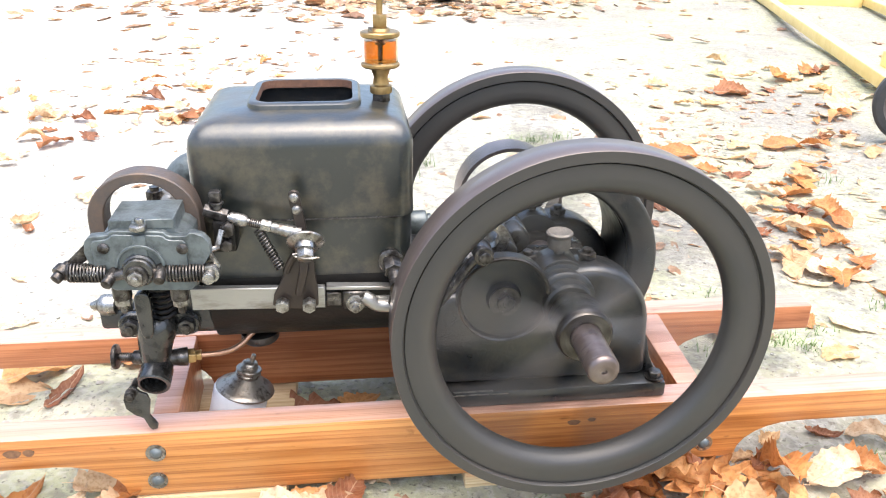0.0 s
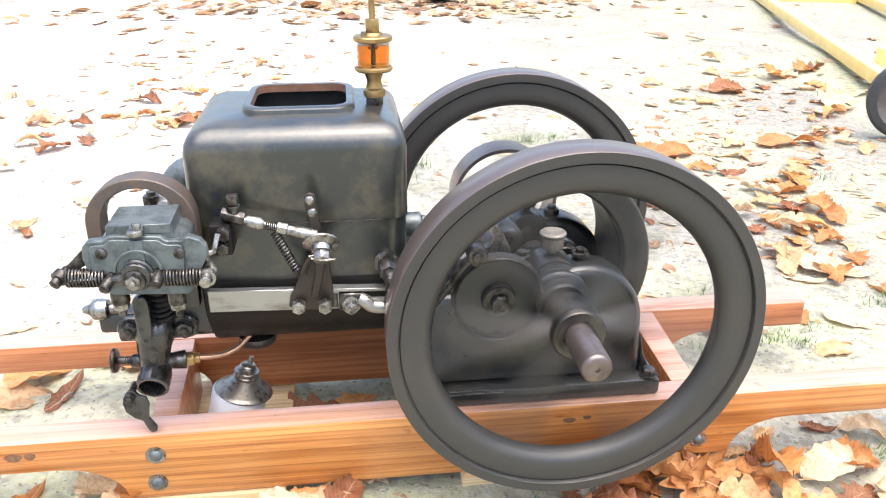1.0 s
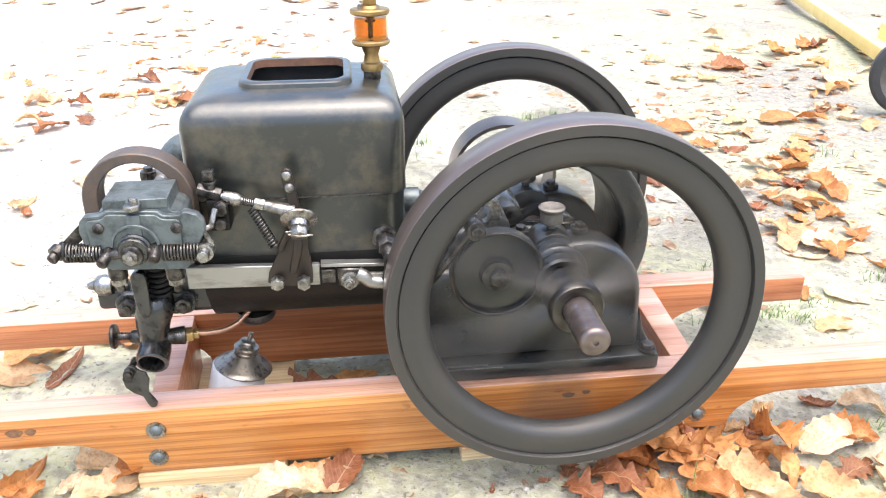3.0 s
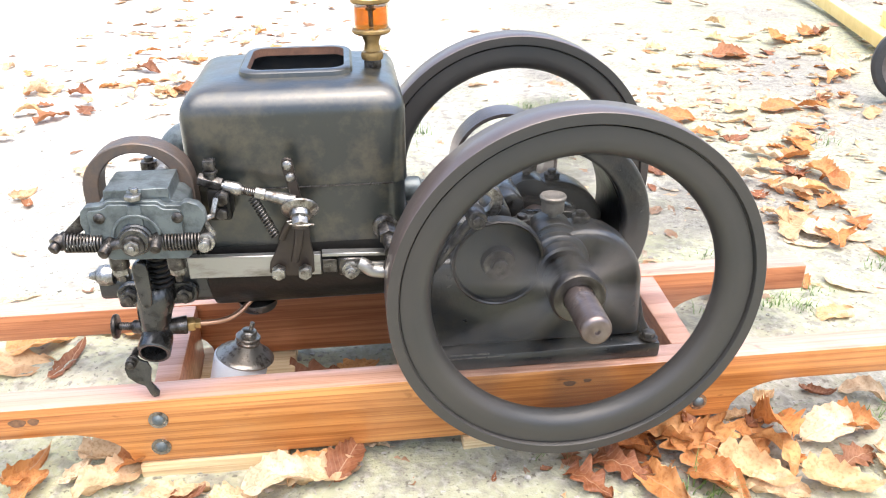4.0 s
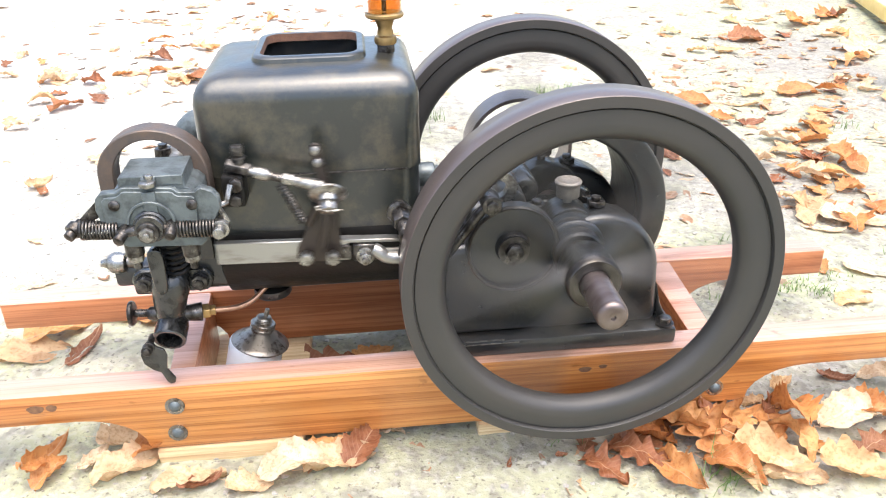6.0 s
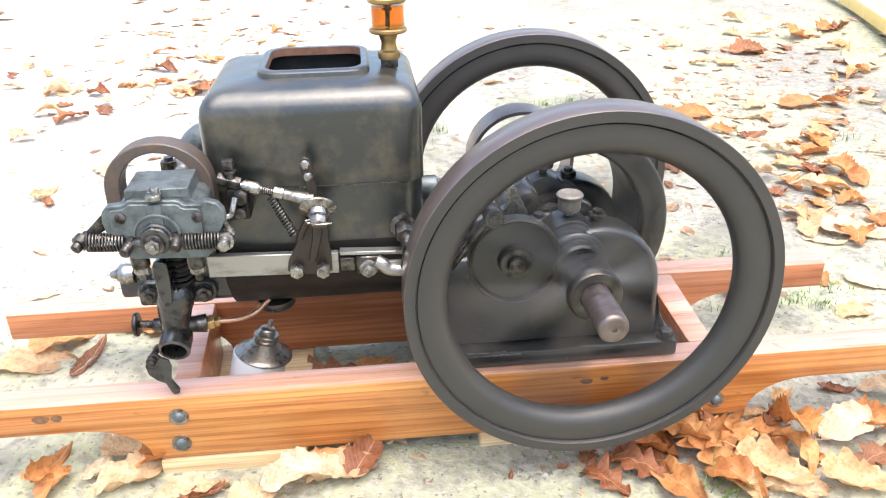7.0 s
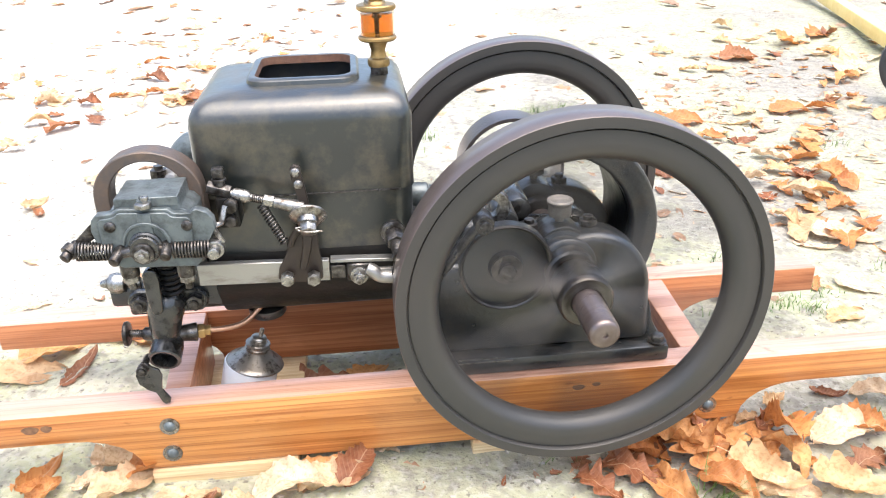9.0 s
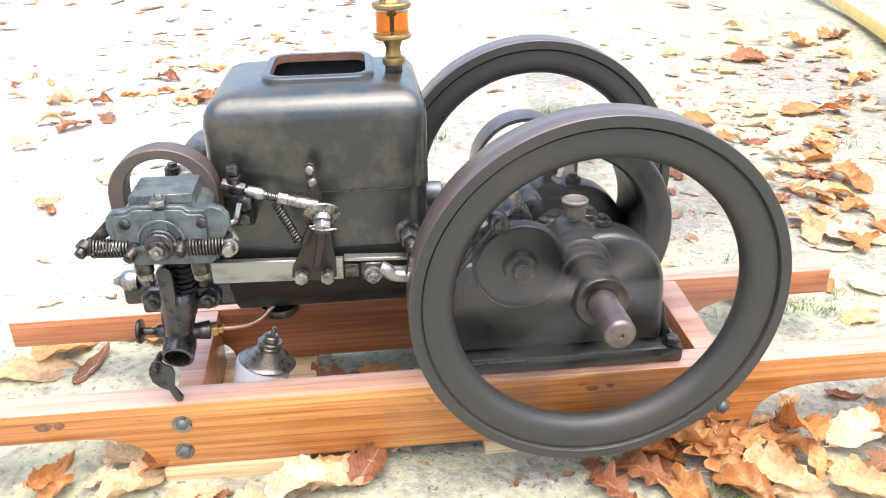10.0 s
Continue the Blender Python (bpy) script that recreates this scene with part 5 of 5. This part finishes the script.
def litter():
    """Uncounted litter: small leaves and crumbs out to the far edge."""
    rng = random.Random(9)
    verts, faces, base = [], [], 0
    far = [(-0.4, 5.1, 1.1, 0.35, 240, 0.14), (0.6, 5.3, 1.0, 0.3, 160, 0.13), (-2.2, 4.2, 1.2, 0.6, 50, 0.1), (0.4, 3.6, 2.2, 1.2, 40, 0.06), (-1.2, 2.5, 0.7, 0.4, 70, 0.06), (2.6, 3.0, 0.8, 1.0, 40, 0.1), (1.2, 2.0, 0.5, 0.5, 300, 0.055), (-0.95, 2.3, 0.35, 0.35, 80, 0.055), (-0.7, 3.2, 0.4, 0.5, 80, 0.07), (0.9, 1.6, 0.3, 0.25, 130, 0.045),
           (0.8, 0.9, 0.35, 0.4, 330, 0.045), (-0.9, 1.2, 0.5, 0.6, 40, 0.04), (0.3, 1.2, 0.6, 0.6, 50, 0.04), (0.3, 0.0, 0.3, 0.07, 90, 0.024), (-0.6, 0.03, 0.25, 0.06, 46, 0.022), (0, 8, 5, 2.0, 260, 0.14)]
    for cx, cy, sx, sy, n, size in far:
        for _ in range(n):
            x, y = rng.gauss(cx, sx), rng.gauss(cy, sy)
            if -1.0 < x < 0.72 and 0.07 < y < 0.4 or y < -0.2:
                continue
            s = size * rng.uniform(0.5, 1.3)
            vs, fs = rng.choice(LEAF_LIGHT)
            m = Euler((radians(rng.uniform(-14, 18)), radians(rng.uniform(-9, 9)), rng.uniform(0, 6.3))).to_matrix()
            w = (vs * s * np.array([1, 1, 0.45])) @ np.array(m).T
            w[:, 2] += -w[:, 2].min() + ground_height(x, y) - 0.003
            w[:, 0] += x
            w[:, 1] += y
            verts += [tuple(v) for v in w]
            faces += [tuple(i + base for i in f) for f in fs]
            base += len(vs)
    me = bpy.data.meshes.new("leaf_litter")
    me.from_pydata(verts, [], faces)
    me.shade_smooth()
    me.materials.append(LITTER)
    tagged(new("leaf_litter", me), "scattered small dry brown leaves and crumbs on the soil", "leaf litter", kind="stuff")


litter()


def pebbles():
    rng = random.Random(3)
    ico = bmesh.new()
    bmesh.ops.create_icosphere(ico, subdivisions=1, radius=1)
    ico.verts.ensure_lookup_table()
    vs = np.array([v.co for v in ico.verts])
    fs = [tuple(v.index for v in f.verts) for f in ico.faces]
    ico.free()
    verts, faces, base = [], [], 0
    for _ in range(2600):
        x, y = (rng.uniform(-1.0, 0.8), rng.uniform(-0.25, 0.9)) if rng.random() < 0.75 else (rng.uniform(-1.5, 2.2), rng.uniform(0.5, 3))
        s = 0.0012 + 0.0045 * rng.random() ** 4
        w = vs * np.array([s * rng.uniform(0.7, 1.5), s * rng.uniform(0.7, 1.3), s * rng.uniform(0.4, 0.8)])
        w += np.array([[rng.uniform(-0.2, 0.2) * s for _ in range(3)] for _ in range(len(vs))])
        w += np.array([x, y, ground_height(x, y) + 0.2 * s])
        verts += [tuple(v) for v in w]
        faces += [tuple(i + base for i in f) for f in fs]
        base += len(vs)
    me = bpy.data.meshes.new("gravel")
    me.from_pydata(verts, [], faces)
    me.materials.append(material("grit", (0.42, 0.4, 0.36), 0.9, 0, (0.24, 0.22, 0.19), scale=60, grain=200, bump=0.2))
    tagged(new("gravel", me), "fine grey grit and crumbs of soil", "gravel", kind="stuff")


pebbles()


def grass():
    rng = random.Random(21)
    verts, faces = [], []
    tufts = [(0.17, -0.045, 26, 0.05), (0.02, 0.055, 10, 0.025), (-0.01, 0.045, 8, 0.02), (0.36, 0.1, 5, 0.06), (0.36, 0.38, 16, 0.03), (0.52, 0.42, 40, 0.022), (0.55, 0.38, 34, 0.022), (0.6, 0.44, 26, 0.02), (0.47, 0.4, 24, 0.02), (0.79, 0.52, 30, 0.025), (0.51, 0.08, 22, 0.022), (0.33, 1.72, 40, 0.04), (0.42, 1.75, 40, 0.04), (0.25, 1.68, 30, 0.04), (0.4, 1.55, 30, 0.035), (0.45, 0.6, 14, 0.025), (-0.06, 1.5, 30, 0.05), (-0.12, 1.4, 24, 0.05), (1.1, 1.25, 14, 0.04)]
    for cx, cy, n, h in tufts:
        for _ in range(n):
            x, y = rng.gauss(cx, 0.018), rng.gauss(cy, 0.014)
            a, lean, l = rng.uniform(0, 6.3), rng.uniform(0.3, 1.1), h * rng.uniform(0.6, 1.3)
            dx, dy = math.cos(a), math.sin(a)
            z0 = ground_height(x, y) - 0.003
            b = len(verts)
            for k in range(4):
                t = k / 3
                w = 0.0011 * (1 - t * 0.85)
                px, py, pz = x + dx * l * lean * t * t, y + dy * l * lean * t * t, z0 + l * t * (1 - 0.4 * t * lean)
                verts += [(px - dy * w, py + dx * w, pz), (px + dy * w, py - dx * w, pz)]
            faces += [(b + 2 * k, b + 2 * k + 1, b + 2 * k + 3, b + 2 * k + 2) for k in range(3)]
    me = bpy.data.meshes.new("grass")
    me.from_pydata(verts, [], faces)
    me.materials.append(material("grass_blade", (0.085, 0.17, 0.035), 0.6, 0, (0.15, 0.22, 0.06), scale=40, grain=200, bump=0))
    tagged(new("grass", me), "sparse tufts of green grass in the soil", "grass", kind="stuff")


grass()


def spin(x, y, z, speed, start, root, turn=-1):
    return [(i / FPS, Matrix.Translation(Vector((x, y, z)) - ORIGIN[root]) @ Matrix.Rotation(radians(start + turn * speed * i / FPS), 4, "Y")) for i in range(301)]


SPEED = 1752.0
STROKES = (1.0, 2.235, 3.46, 4.7, 5.95, 7.2, 8.41, 9.62)


def stroke(t):
    """How far the push rod is out at t, 0 to 1."""
    return max((math.cos(min(1.0, abs(t - s) / (0.12 if t < s else 0.13)) * math.pi) * 0.5 + 0.5) for s in STROKES)


def snap(t):
    """Turn of the magneto's trip arm, which snaps back after each stroke."""
    return max((math.exp(-(t - s - 0.11) * 16) * abs(math.cos((t - s - 0.11) * 40)) if t > s + 0.11 else max(0.0, 1 - (s + 0.11 - t) / 0.05)) for s in STROKES)


def motions():
    walk(wheel_front, spin(0, 0.0, CRANK.z, SPEED, 10.0, engine))
    walk(wheel_rear, spin(0, 0.406, CRANK.z, SPEED, 40.0, engine))
    walk(shaft, spin(0, 0.0, CRANK.z, SPEED, 0.0, engine))
    walk(gear, spin(-0.083, 0.083, 0.284, SPEED / 2, 0.0, engine, 1))
    at = Vector(PUSH) - ORIGIN[engine]
    walk(push, [(i / FPS, Matrix.Translation(at + Vector((0.024 * stroke(i / FPS), 0, 0)))) for i in range(301)])
    at = Vector(ROT) - ORIGIN[mag]
    walk(trip_arm, [(i / FPS, Matrix.Translation(at) @ Matrix.Rotation(radians(24 * snap(i / FPS)), 4, "Y")) for i in range(301)])
    at = ORIGIN[valve] - ORIGIN[engine]
    walk(valve, [(i / FPS, Matrix.Translation(at + Vector((-0.008 * stroke(i / FPS), 0, 0)))) for i in range(301)])


motions()
